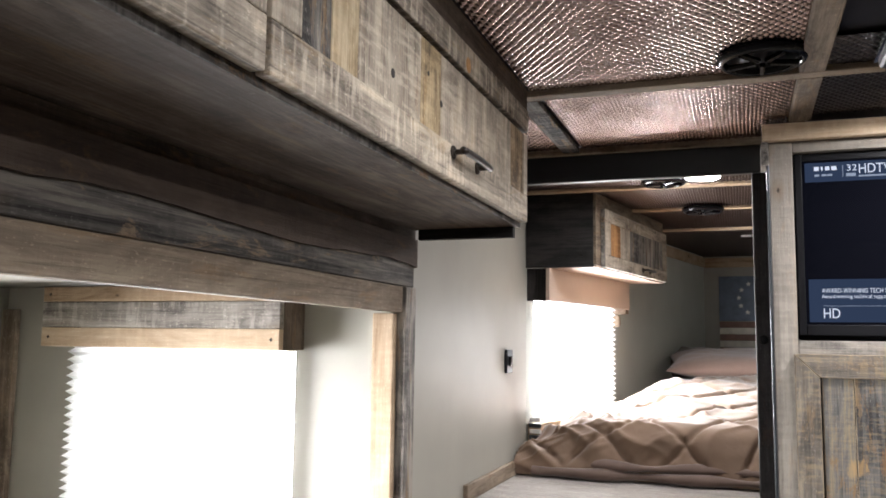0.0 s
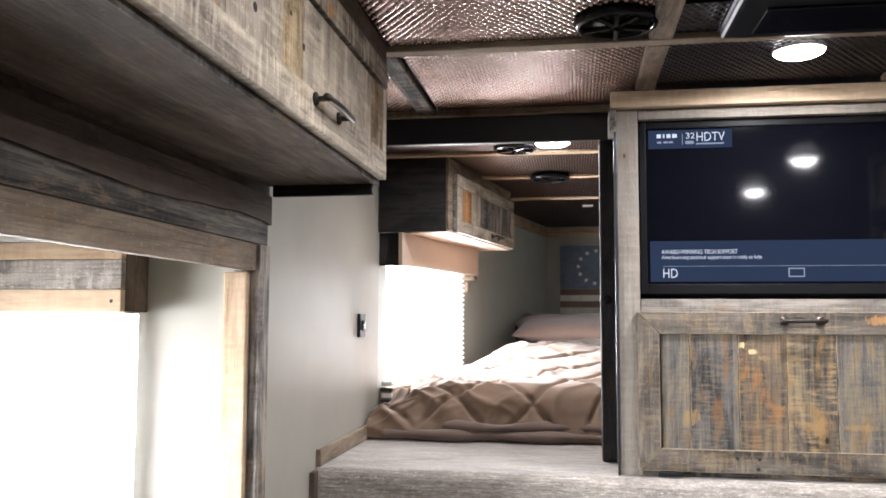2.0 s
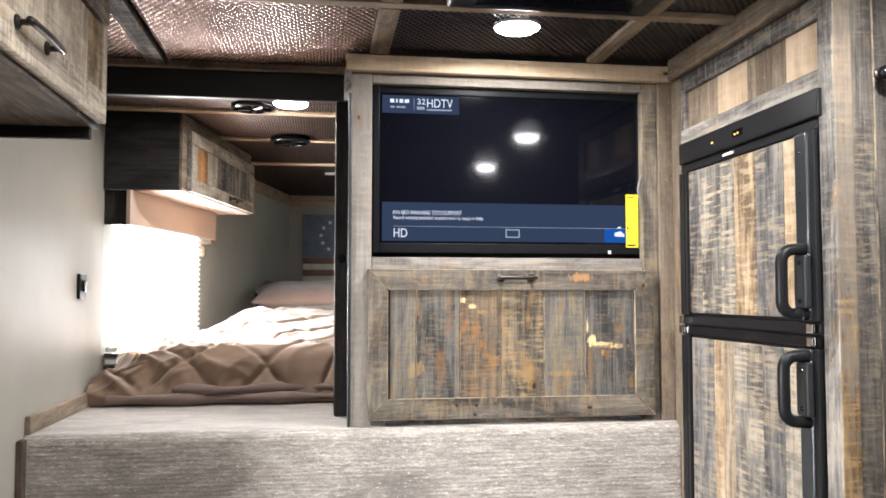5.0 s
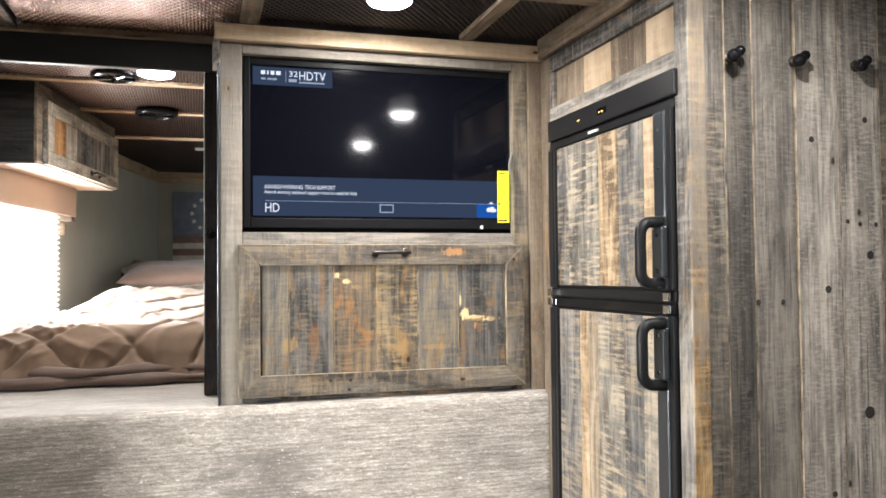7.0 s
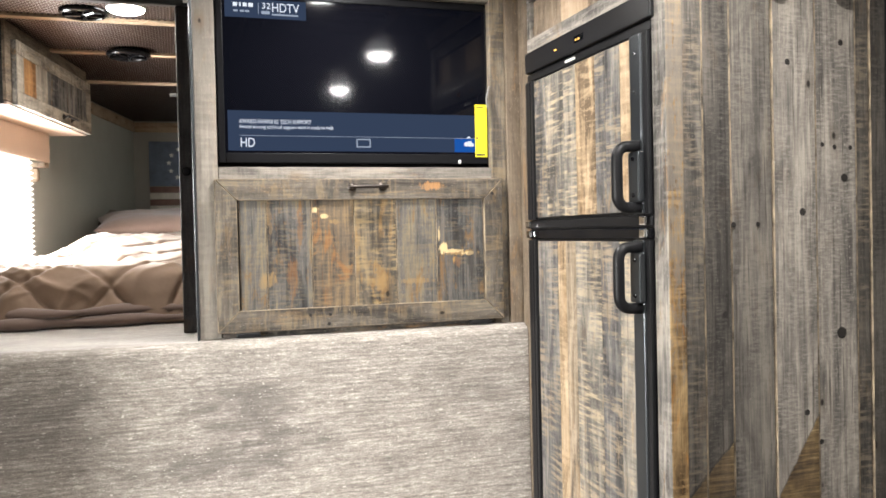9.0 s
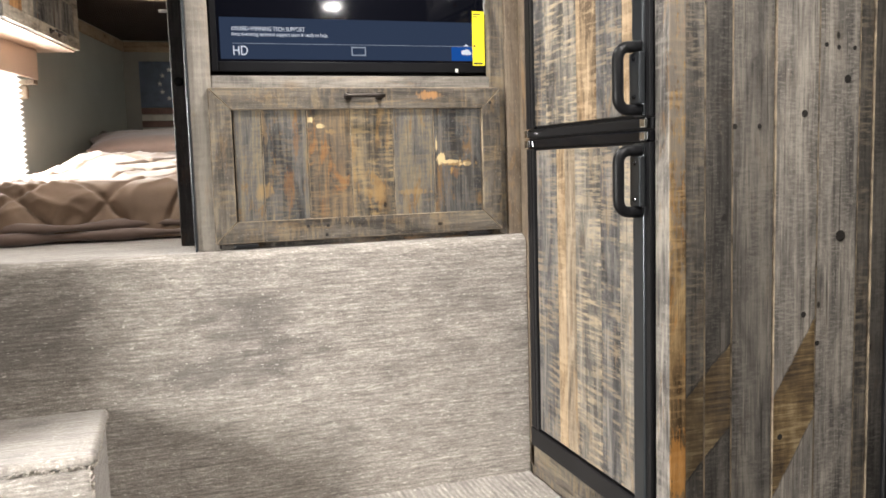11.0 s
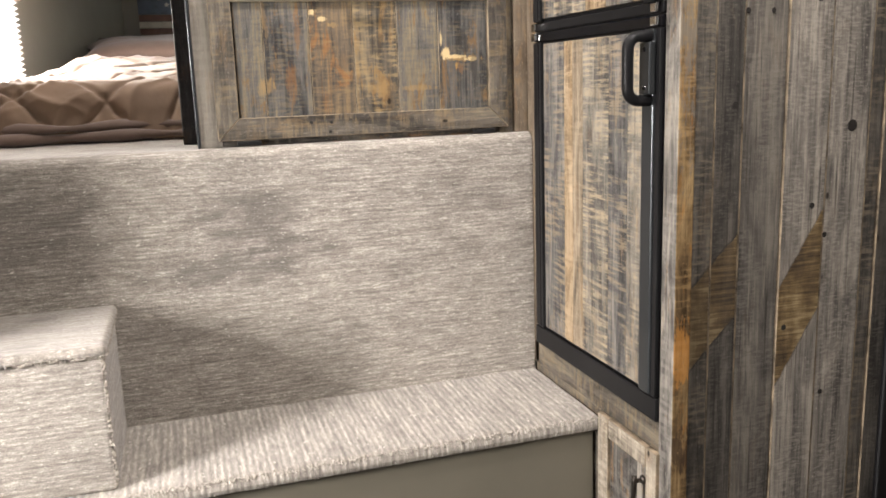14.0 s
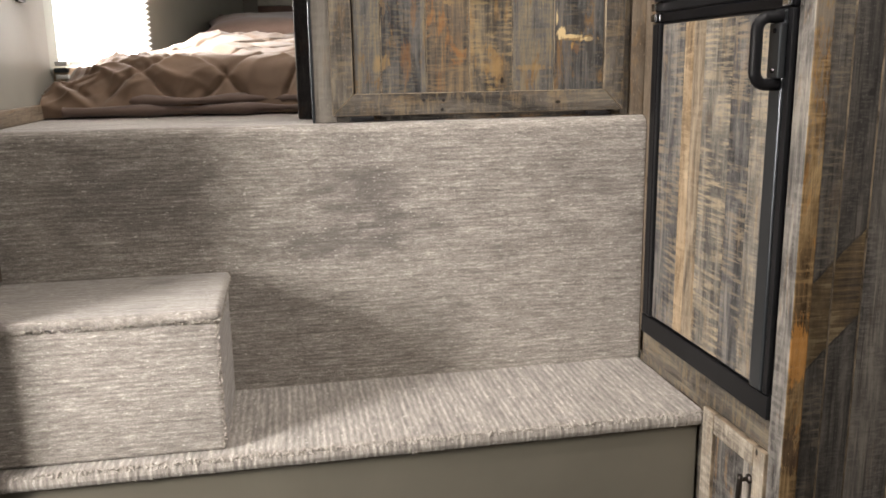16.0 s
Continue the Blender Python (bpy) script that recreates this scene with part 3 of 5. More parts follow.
# left wall with the slide-out opening
for x0, x1, y0, y1, z0, z1 in ((XL - 0.07, XL, -0.47, 0.69, 0, 2.12), (XL - 0.07, XL, -2.7, -0.47, 1.60, 2.12), (XL - 0.07, XL, -3.5, -2.7, 0, 2.12)):
    solo("wall_west", box(x0, x1, y0, y1, z0, z1), M["vinyl"], "cream vinyl-faced side wall of the trailer", "wall", kind="structure")
solo("wall_south", box(-2.1, 2.1, -3.58, -3.5, 0, 2.12), M["brown_z"], "dark-stained wooden end wall", "wall", kind="structure")
solo("wall_east", box(2.05, 2.12, -3.5, 2.6, 0, 2.12), M["brown_z"], "dark-stained wooden side wall", "wall", kind="structure")
# dark strip where the riser meets the wall
solo("trim", box(XL, XL + 0.014, -0.055, -0.021, SEAT + 0.33, DECK - 0.005, 0.002), M["umber_z"], "dark-stained strip beside the carpeted riser", "trim", kind="structure")

# slide-out room
SY, SX = -0.40, -1.98
solo("wall_slide_end", box(SX - 0.05, XL - 0.07, SY, SY + 0.05, 0, 1.0), M["vinyl"], "cream slide-out end wall", "wall", kind="structure")
for x0, x1, z0, z1 in ((SX - 0.05, -1.63, 0.75, 1.66), (-1.08, XL - 0.07, 0.75, 1.66), (-1.63, -1.08, 1.50, 1.66), (-1.63, -1.08, 0.75, 0.80)):
    solo("wall_slide_end", box(x0, x1, SY, SY + 0.05, z0, z1), M["vinyl"], "cream slide-out end wall round its window", "wall", kind="structure")
solo("wall_slide_outer", box(SX - 0.05, SX, -2.75, SY, 0, 1.66), M["vinyl"], "cream slide-out outer wall", "wall", kind="structure")
solo("wall_slide_near", box(SX - 0.05, XL - 0.07, -2.75, -2.70, 0, 1.66), M["vinyl"], "cream slide-out end wall", "wall", kind="structure")
solo("ceiling_slide", box(SX - 0.05, XL - 0.07, -2.75, SY + 0.05, 1.662, 1.70), M["vinyl"], "cream slide-out ceiling", "ceiling", kind="structure")
solo("trim", box(-1.98, -1.93, SY - 0.02, SY - 0.001, 0.4, 1.60, 0.003), M["taupe_z"], "taupe wooden corner trim in the slide-out", "trim", kind="structure")

# trim round the slide-out opening
solo("trim", box(XL, XL + 0.016, -2.8, -0.42, 1.648, 1.735, 0.003), M["header_y"], "dark grey weathered header board with raised grain", "trim", kind="structure")
ys_ = np.linspace(-2.8, -0.421, 60)
edge = [(y, 1.694 + 0.012 * noise.noise(Vector((y * 2.6, 3.0, 0))) + 0.004 * noise.noise(Vector((y * 11, 7.0, 0)))) for y in ys_]
solo("trim", prism(bmesh.new(), edge + [(-0.421, 1.755), (-2.8, 1.755)], XL + 0.0165, XL + 0.024, "x"), M["header_brown"], "brown-stained header board with a live lower edge", "trim", kind="structure")
solo("trim", box(XL - 0.005, XL + 0.014, -2.8, -0.477, 1.590, 1.647, 0.003), M["strip"], "taupe-stained header strip over the opening", "trim", kind="structure")
solo("trim", box(XL, XL + 0.022, -0.476, -0.42, 0.3, 1.647, 0.003), M["grey_z"], "weathered grey upright trim of the opening", "trim", kind="structure")
solo("trim", box(XL - 0.052, XL - 0.001, -0.492, -0.4715, 0.3, 1.588, 0.003), M["pine_z"], "pale knotty pine reveal board", "trim", kind="structure")
solo("trim", box(XL - 0.01, XL + 0.01, -2.8, -0.40, 1.756, 1.779), M["umber_y"], "dark-stained strip under the wall cabinet", "trim", kind="structure")
solo("baseboard", box(XL, XL + 0.014, 0.0, 0.69, DECK, DECK + 0.045, 0.003), M["taupe_y"], "taupe wooden baseboard on the deck", "baseboard", kind="structure")


def along_taper(s0, s1, d0, d1, z0, z1, bevel=0.0):
    """A box along the berth's slanting wall: s runs along it, d stands off it."""
    ang = math.atan2(TAPER.y, TAPER.x)
    m_ = Matrix.Translation(KINK) @ Matrix.Rotation(ang, 4, "Z")
    return box(s0, s1, -d1, -d0, z0, z1, bevel, 2, m_)


W0, W1, WZ0, WZ1 = 0.06, 0.72, 1.27, 1.70
for s0, s1, z0, z1 in ((0, W0, DECK - 0.2, 2.1), (W1, 2.4, DECK - 0.2, 2.1), (W0, W1, DECK - 0.2, WZ0), (W0, W1, WZ1, 2.1)):
    solo("wall_berth_west", along_taper(s0, s1, -0.05, 0, z0, z1), M["sage"], "sage-grey slanting wall of the sleeping berth", "wall", kind="structure")
solo("wall_berth_front", box(-0.5, 2.1, NOSE, NOSE + 0.05, DECK - 0.2, 2.1), M["vinyl"], "cream front wall of the sleeping berth", "wall", kind="structure")
solo("wall_berth_east", box(1.0, 1.05, 0.27, NOSE, DECK, 2.1), M["sage"], "sage-grey wall of the sleeping berth", "wall", kind="structure")
solo("trim", box(-0.27, 1.0, NOSE - 0.015, NOSE - 0.001, 1.982, 2.038, 0.003), M["pine_x"], "pale pine crown board on the front wall", "trim", kind="structure")
solo("trim", along_taper(0.86, 2.3, 0.001, 0.014, 1.982, 2.038, 0.003), M["pine_y"], "pale pine crown board on the slanting wall", "trim", kind="structure")
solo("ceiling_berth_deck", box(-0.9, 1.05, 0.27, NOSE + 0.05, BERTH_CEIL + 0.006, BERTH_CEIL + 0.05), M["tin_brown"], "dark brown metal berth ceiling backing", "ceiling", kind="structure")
for y in (0.612, 1.098, 1.70):
    solo("trim", box(-0.8, 1.0, y - 0.018, y + 0.018, BERTH_CEIL - 0.012, BERTH_CEIL - 0.001, 0.002), M["pine_x"], "pale pine batten across the berth ceiling", "batten", group="berth ceiling battens", kind="structure")

# carpeted deck and riser
bm = bmesh.new()
prof = [(NOSE, DECK)] + [(0.01 - 0.03 * math.sin(a), DECK - 0.03 + 0.03 * math.cos(a)) for a in np.linspace(0, math.pi / 2, 7)]
prof += [(-0.02, 0.36), (0.05, 0.36), (0.05, DECK - 0.05), (NOSE, DECK - 0.05)]
prism(bm, prof[:8] + [prof[8]] + prof[9:], XL, XF - 0.002, "x")
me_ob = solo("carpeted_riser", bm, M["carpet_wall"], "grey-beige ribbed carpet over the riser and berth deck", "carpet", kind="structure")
me_ob.data.materials.append(M["carpet_deck"])
for p in me_ob.data.polygons:
    if p.normal.z > 0.7:
        p.material_index = 1
solo("wall_bench_end", box(XF + 0.03, 2.05, 0.052, 0.26, 0, 2.05), M["vinyl"], "cream wall behind the refrigerator cabinet", "wall", kind="structure")

# bench
bm = bmesh.new()
sp = [(-0.02, SEAT), (-0.39, SEAT)] + [(-0.392 - 0.02 * math.sin(a), SEAT - 0.02 + 0.02 * math.cos(a)) for a in np.linspace(0.2, math.pi, 7)] + [(-0.38, SEAT - 0.041), (-0.02, SEAT - 0.041)]
prism(bm, sp, XL, XF - 0.003, "x")
bench = thing("bench", (0.04, -0.2, 0.0), "built-in bench with grey-beige carpeted seat on an olive base", "bench")
part("seat", bm, M["carpet_top"], bench, "ribbed carpet seat")
part("base", box(XL, XF - 0.004, -0.385, -0.05, 0.0, SEAT - 0.043, 0.004), M["olive"], bench, "olive-grey painted panel")
# carpeted step block on the bench
blk = thing("step_box", (-0.52, -0.2, SEAT), "grey-beige carpeted step box on the bench", "step")
part("body", box(XL + 0.01, -0.249, -0.375, -0.024, SEAT + 0.001, 0.719, 0.012, 3), M["carpet_wall"], blk)
part("lid", box(XL + 0.01, -0.242, -0.381, -0.023, 0.720, 0.744, 0.011, 3), M["carpet_deck"], blk)

def pile_edge(name, parent, pts, count, r, mat, seed):
    """Small yarn loops standing along a carpet edge, joined in one piece."""
    rng = random.Random(seed)
    tmp = bmesh.new()
    bmesh.ops.create_icosphere(tmp, subdivisions=1, radius=1.0)
    vv = np.array([v.co[:] for v in tmp.verts])
    ff = np.array([[v.index for v in f.verts] for f in tmp.faces])
    tmp.free()
    V, F, n_ = [], [], 0
    pts = [Vector(p) for p in pts]
    segs_ = [(a, b_, (b_ - a).length) for a, b_ in zip(pts, pts[1:])]
    tot = sum(s_[2] for s_ in segs_)
    base = base_of(parent)
    for a, b_, ln in segs_:
        for k in range(int(count * ln / tot)):
            p = a.lerp(b_, rng.random()) + Vector([rng.uniform(-1, 1) * r * 1.5 for _ in range(3)]) - base
            V.append(vv * r * rng.uniform(0.6, 1.25) + np.array(p[:]))
            F.append(ff + n_)
            n_ += len(vv)
    me_ = bpy.data.meshes.new(name)
    me_.from_pydata(np.concatenate(V).tolist(), [], np.concatenate(F).tolist())
    me_.materials.append(mat)
    ob_ = new(name, me_)
    ob_.parent = parent
    return tagged(ob_, kind="stuff")


pile_edge("pile_edge", bench, [(XL, -0.405, SEAT - 0.006), (XF - 0.006, -0.405, SEAT - 0.006)], 900, 0.0032, M["pile"], 1)
pile_edge("pile_edge", bench, [(XL, -0.402, SEAT - 0.03), (XF - 0.006, -0.402, SEAT - 0.03)], 700, 0.003, M["pile"], 2)
pile_edge("pile_edge", blk, [(XL + 0.02, -0.379, 0.722), (-0.245, -0.379, 0.722), (-0.245, -0.03, 0.728)], 600, 0.0026, M["pile"], 3)
pile_edge("pile_edge", blk, [(-0.252, -0.372, 0.715), (-0.252, -0.372, SEAT + 0.01)], 220, 0.0026, M["pile"], 4)

# ---------------------------------------------------------------- ceiling
def tin_sheet(x0, x1, y0, y1, z):
    """A pressed sheet: staggered raised dashes, real relief."""
    px, py = 0.0185, 0.0125
    xs, ys = np.arange(x0, x1, px / 6), np.arange(y0, y1, py / 4) + py / 8
    nx, ny = len(xs), len(ys)
    X, Y = np.meshgrid(xs, ys, indexing="ij")
    row = np.floor(Y / py)
    u = (X / px + 0.5 * (row % 2)) % 1.0
    v = (Y / py) % 1.0
    h = np.clip(1.25 - np.abs(u - 0.5) * 3.0, 0, 1) * np.sin(np.pi * v)
    Z = z - 0.0048 * h
    verts = np.stack([X, Y, Z], -1).reshape(-1, 3)
    i, j = np.meshgrid(np.arange(nx - 1), np.arange(ny - 1), indexing="ij")
    a = (i * ny + j).ravel()
    faces = np.stack([a, a + 1, a + ny + 1, a + ny], -1)
    return verts, faces


SHEETS = ((XL, -0.52, -0.36, 0.20), (-0.50, 0.08, -0.36, 0.20), (-0.515, 0.08, -1.3, -0.38), (0.08, 0.65, -0.36, 0.0), (0.66, 0.873, -0.36, 0.0), (0.08, 0.65, -0.55, -0.38), (0.66, 0.92, -0.75, -0.38))
vs, fs, shaded_from, off = [], [], 0, 0
for k, (x0, x1, y0, y1) in enumerate(SHEETS):
    v_, f_ = tin_sheet(x0, x1, y0, y1, CEIL)
    vs.append(v_)
    fs.append(f_ + off)
    off += len(v_)
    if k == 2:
        shaded_from = sum(len(f_) for f_ in fs)
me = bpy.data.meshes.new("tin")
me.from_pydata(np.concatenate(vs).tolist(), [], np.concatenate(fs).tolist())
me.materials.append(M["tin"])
me.materials.append(M["tin_shaded"])
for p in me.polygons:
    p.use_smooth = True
    # sheets right of the middle batten take the tin with shading in its colour
    p.material_index = int(p.index >= shaded_from)
tagged(new("ceiling", me), "copper-brown pressed tin ceiling with woven relief", "ceiling", kind="structure")
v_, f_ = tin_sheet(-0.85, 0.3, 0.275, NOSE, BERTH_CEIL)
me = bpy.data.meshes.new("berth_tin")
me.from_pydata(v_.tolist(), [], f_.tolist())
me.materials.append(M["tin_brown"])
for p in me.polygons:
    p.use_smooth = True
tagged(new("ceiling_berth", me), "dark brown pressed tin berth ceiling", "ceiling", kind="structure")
solo("ceiling_deck", box(-0.9, 2.1, -3.5, 0.3, CEIL + 0.006, CEIL + 0.05), M["tin_shaded"], "brown tin ceiling over the living area", "ceiling", kind="structure")


def batten(x0, x1, y0, y1, mat):
    solo("trim", box(x0, x1, y0, y1, CEIL - 0.016, CEIL - 0.001, 0.003), mat, "weathered wooden ceiling batten", "batten", group="ceiling battens", kind="structure")


batten(-0.53, XF, -0.39, -0.352, M["taupe_x"])
batten(-0.556, -0.508, -0.351, 0.185, M["grey_y"])
batten(0.039, 0.088, -0.351, 0.0, M["taupe_y"])
batten(0.039, 0.088, -1.9, -0.391, M["taupe_y"])
batten(0.626, 0.668, -0.351, 0.0, M["taupe_y"])
batten(0.626, 0.668, -0.7, -0.391, M["taupe_y"])
solo("trim", box(XL, -0.012, 0.186, 0.206, CEIL - 0.020, CEIL - 0.001, 0.002), M["taupe_x"], "slim wooden batten against the black beam", "batten", group="ceiling battens", kind="structure")

# black steel frame of the berth opening
fr = thing("berth_frame", (-0.4, 0.24, DECK), "gloss black steel frame of the berth opening", "frame", kind="structure")
part("header", box(XL, 1.0, 0.207, 0.233, 1.994, 2.072, 0.004), M["black_paint"], fr)
part("jamb", box(-0.046, 0.0, 0.207, 0.267, DECK, 1.993, 0.004), M["jamb"], fr, "near-black stained upright")
bm = bmesh.new()
lathe(bm, [(0.012, 0), (0.012, 0.008), (0.008, 0.014), (0.0, 0.015)], (-0.028, 0.207, 1.545), 16, (0, -1, 0))
part("latch", bm, M["black_gloss"], fr, "small black round latch")


# ---------------------------------------------------------------- shared pieces
def bar_pull(parent, a, b_, out, radius=0.006):
    """A bar handle on two posts: ends a and b, standing off by out."""
    a, b_, out = Vector(a), Vector(b_), Vector(out)
    d = (b_ - a).normalized()
    h = part("handle", tube(bmesh.new(), [a - d * 0.012 + out, a + out * 1.05, (a + b_) / 2 + out * 1.15, b_ + out * 1.05, b_ + d * 0.012 + out], radius), M["iron"], parent, "dark bronze bar handle", True)
    for p in (a, b_):
        part("post", tube(bmesh.new(), [p, p + out], radius * 0.8), M["iron"], h)
        part("rosette", lathe(bmesh.new(), [(0.011, 0), (0.011, 0.003), (0.007, 0.006)], p, 14, out), M["iron"], h)
    return h


def worn(ob, axis):
    """Give the chamfered and side faces of a board the pale look of a worn edge."""
    ob.data.materials.append(M["worn_edge"])
    n_ = "xyz".index(axis)
    for p in ob.data.polygons:
        if abs(p.normal[n_]) < 0.95:
            p.material_index = 1
    return ob


def boards(parent, axis, lo, hi, count, rest, mats, seed, depth_axis, d0, d1, gap=0.0012):
    """Side-by-side boards between lo and hi along axis; rest gives the span along the third axis."""
    rng = random.Random(seed)
    cuts = [0.0]
    for _ in range(count):
        cuts.append(cuts[-1] + rng.uniform(0.7, 1.3))
    cuts = [lo + (hi - lo) * c / cuts[-1] for c in cuts]
    third = [a for a in "xyz" if a not in (axis, depth_axis)][0]
    for i, (a, b_) in enumerate(zip(cuts, cuts[1:])):
        span = {axis: (a + gap / 2, b_ - gap / 2), depth_axis: (d0, d1 + rng.uniform(-0.001, 0.001)), third: rest}
        part("board", box(*span["x"], *span["y"], *span["z"], 0.0012, 1), mats[i % len(mats)], parent)


def ring(bm, r_in, r_out, h, at, segs=40):
    return lathe(bm, [(r_in, 0), (r_in, -h * 0.6), (r_in + (r_out - r_in) * 0.4, -h), (r_out, -h * 0.5), (r_out, 0)], at, segs)


# ---------------------------------------------------------------- television cabinet
tv_cab = thing("television_cabinet", (0.42, 0.1, DECK), "weathered barnwood television cabinet on the carpeted deck", "cabinet")
part("stile", box(-0.008, 0.046, 0.022, 0.05, DECK, 2.03, 0.002), M["stile_z"], tv_cab)
part("stile", box(0.790, 0.833, 0.022, 0.05, DECK, 2.03, 0.002), M["frame_z"], tv_cab)
part("corner_post", box(0.834, XF + 0.02, 0.012, 0.05, DECK, 2.03, 0.002), M["post_brown"], tv_cab, "pale brown pine post")
part("edge_strip", box(-0.015, -0.0085, 0.012, 0.034, DECK, 2.029, 0.001), M["rail_metal"], tv_cab, "bright aluminium edge strip")
part("rail", box(0.047, 0.789, 0.024, 0.05, 2.004, 2.03, 0.002), M["stile_x"], tv_cab)
part("rail", box(0.047, 0.789, 0.024, 0.05, 1.475, 1.543, 0.002), M["rail_dark"], tv_cab)
part("rail", box(0.047, 0.789, 0.024, 0.05, DECK, 1.15, 0.002), M["brown_x"], tv_cab)
part("side_panel", box(-0.008, 0.012, 0.051, 0.206, DECK, 2.03), M["ebon_z"], tv_cab, "near-black stained side")
part("crown", box(-0.022, XF + 0.02, -0.006, 0.021, 2.03, CEIL - 0.018, 0.003), M["pine_x"], tv_cab, "pale pine crown board")
part("crown_return", box(-0.026, -0.009, 0.0, 0.10, 1.972, 2.029, 0.002), M["grey_y"], tv_cab)
part("back_panel", box(0.0, XF, 0.115, 0.13, DECK, 2.03), M["black_plastic"], tv_cab)
door = part("drop_door", box(0.088, 0.758, 0.014, 0.022, 1.17, 1.462), M["black_plastic"], tv_cab, "drop-down door in weathered boards")
GOLD, ORANGE, CREAM = (0.30, 0.19, 0.08), (0.20, 0.095, 0.034), (0.62, 0.47, 0.25)
M["door_board"] = patched("door_slate", "drop_door_board", [(-0.195, 0.15, 0.014, 0.06, ORANGE, 0.55), (-0.172, 0.275, 0.008, 0.07, ORANGE, 0.5), (0.14, 0.13, 0.05, 0.008, GOLD, 0.5),
                                                           (-0.256, 0.145, 0.025, 0.02, GOLD, 0.6), (-0.252, 0.30, 0.010, 0.05, GOLD, 0.45), (-0.115, 0.316, 0.016, 0.007, CREAM, 0.75), (-0.08, 0.297, 0.018, 0.006, GOLD, 0.7),
                                                           (0.265, 0.203, 0.05, 0.009, GOLD, 0.9), (0.253, 0.178, 0.012, 0.02, ORANGE, 0.5)])
M["door_board"] = patched("door_board", "drop_door_knot_board", [(0.248, 0.208, 0.032, 0.006, CREAM, 0.85), (0.285, 0.201, 0.022, 0.005, CREAM, 0.8), (0.216, 0.216, 0.013, 0.017, CREAM, 0.95), (0.205, 0.25, 0.003, 0.03, CREAM, 0.85), (0.248, 0.184, 0.006, 0.012, (0.42, 0.24, 0.07), 0.7), (0.262, 0.24, 0.022, 0.035, (0.03, 0.026, 0.022), 0.55), (0.30, 0.17, 0.018, 0.04, (0.035, 0.03, 0.026), 0.5)], False)
M["door_rail"] = patched("frame_x", "drop_door_rail", [(0.185, 0.386, 0.035, 0.012, (0.36, 0.19, 0.08), 0.9)])
M["door_board_gold"] = patched("door_gold", "drop_door_golden_board", [(0.03, 0.24, 0.02, 0.03, (0.05, 0.04, 0.03), 0.6), (0.05, 0.13, 0.05, 0.02, GOLD, 0.5)])
M["door_board_orange"] = patched("door_orange", "drop_door_orange_board", [(-0.135, 0.325, 0.013, 0.008, CREAM, 0.95), (-0.11, 0.308, 0.016, 0.006, CREAM, 0.8), (-0.085, 0.293, 0.016, 0.007, GOLD, 0.8)])
cuts_ = (0.093, 0.162, 0.277, 0.39, 0.505, 0.617, 0.755)
for a, b_, kd in zip(cuts_, cuts_[1:], ("door_board", "door_board", "door_board_orange", "door_board_gold", "door_board", "door_board")):
    worn(part("board", box(a + 0.0006, b_ - 0.0006, 0.008, 0.0135, 1.172, 1.458, 0.0014, 1), M[kd], door), "y")
# mitred door frame
def mitred(parent, x0, x1, z0, z1, w, y0, y1, mat_h, mat_v):
    for pts, mt in (([(x0, z1), (x1, z1), (x1 - w, z1 - w), (x0 + w, z1 - w)], mat_h), ([(x0, z0), (x0 + w, z0 + w), (x1 - w, z0 + w), (x1, z0)], mat_h),
                    ([(x0, z0 + 0.0008), (x0, z1 - 0.0008), (x0 + w - 0.0008, z1 - w), (x0 + w - 0.0008, z0 + w)], mat_v), ([(x1, z1 - 0.0008), (x1, z0 + 0.0008), (x1 - w + 0.0008, z0 + w), (x1 - w + 0.0008, z1 - w)], mat_v)):
        bm_ = prism(bmesh.new(), pts, y0, y1, "y")
        bmesh.ops.bevel(bm_, geom=bm_.edges[:], offset=0.0015, segments=1, affect="EDGES")
        worn(part("frame_rail", bm_, mt, parent), "y")


mitred(door, 0.035, 0.81, 1.121, 1.511, 0.055, 0.0, 0.021, M["door_rail"], M["frame_z"])
bar_pull(door, (0.385, 0.0, 1.489), (0.467, 0.0, 1.489), (0, -0.022, 0), 0.005)
for x, z in ((0.268, 1.157), (0.320, 1.156), (0.316, 1.132), (0.78, 1.47)):
    part("nail_hole", lathe(bmesh.new(), [(0.0045, 0.0), (0.0035, 0.0006), (0.0, 0.0007)], (x, -0.0002, z), 12, (0, -1, 0)), M["knot"], door)
for x in (0.11, 0.74):
    part("hinge", box(x - 0.03, x + 0.03, 0.0, 0.02, 1.108, 1.119, 0.002), M["black_paint"], door)

# ---------------------------------------------------------------- television
tv = thing("television", (0.415, 0.05, 1.545), "black flat television showing a store demonstration screen", "television")
TX0, TX1, TZ0, TZ1, TY = 0.051, 0.804, 1.556, 2.018, 0.058
bm = bmesh.new()
part("housing", box(TX0, TX1, TY + 0.004, TY + 0.05, TZ0, TZ1, 0.006), M["black_gloss"], tv)
for s in ((TX0, TX0 + 0.017, TZ0, TZ1), (TX1 - 0.017, TX1, TZ0, TZ1), (TX0 + 0.0175, TX1 - 0.0175, TZ1 - 0.034, TZ1), (TX0 + 0.0175, TX1 - 0.0175, TZ0, TZ0 + 0.026)):
    part("bezel", box(s[0], s[1], TY - 0.006, TY + 0.003, s[2], s[3], 0.002), M["black_satin"], tv)
scr = part("screen", box(TX0 + 0.017, TX1 - 0.017, TY - 0.001, TY + 0.003, TZ0 + 0.026, TZ1 - 0.018), M["screen"], tv, "lit glossy screen")
Y1, Y2 = TY - 0.0014, TY - 0.0020
part("title_panel", box(0.075, 0.284, Y1, TY - 0.001, 1.932, 1.980), M["ui_slate"], scr)
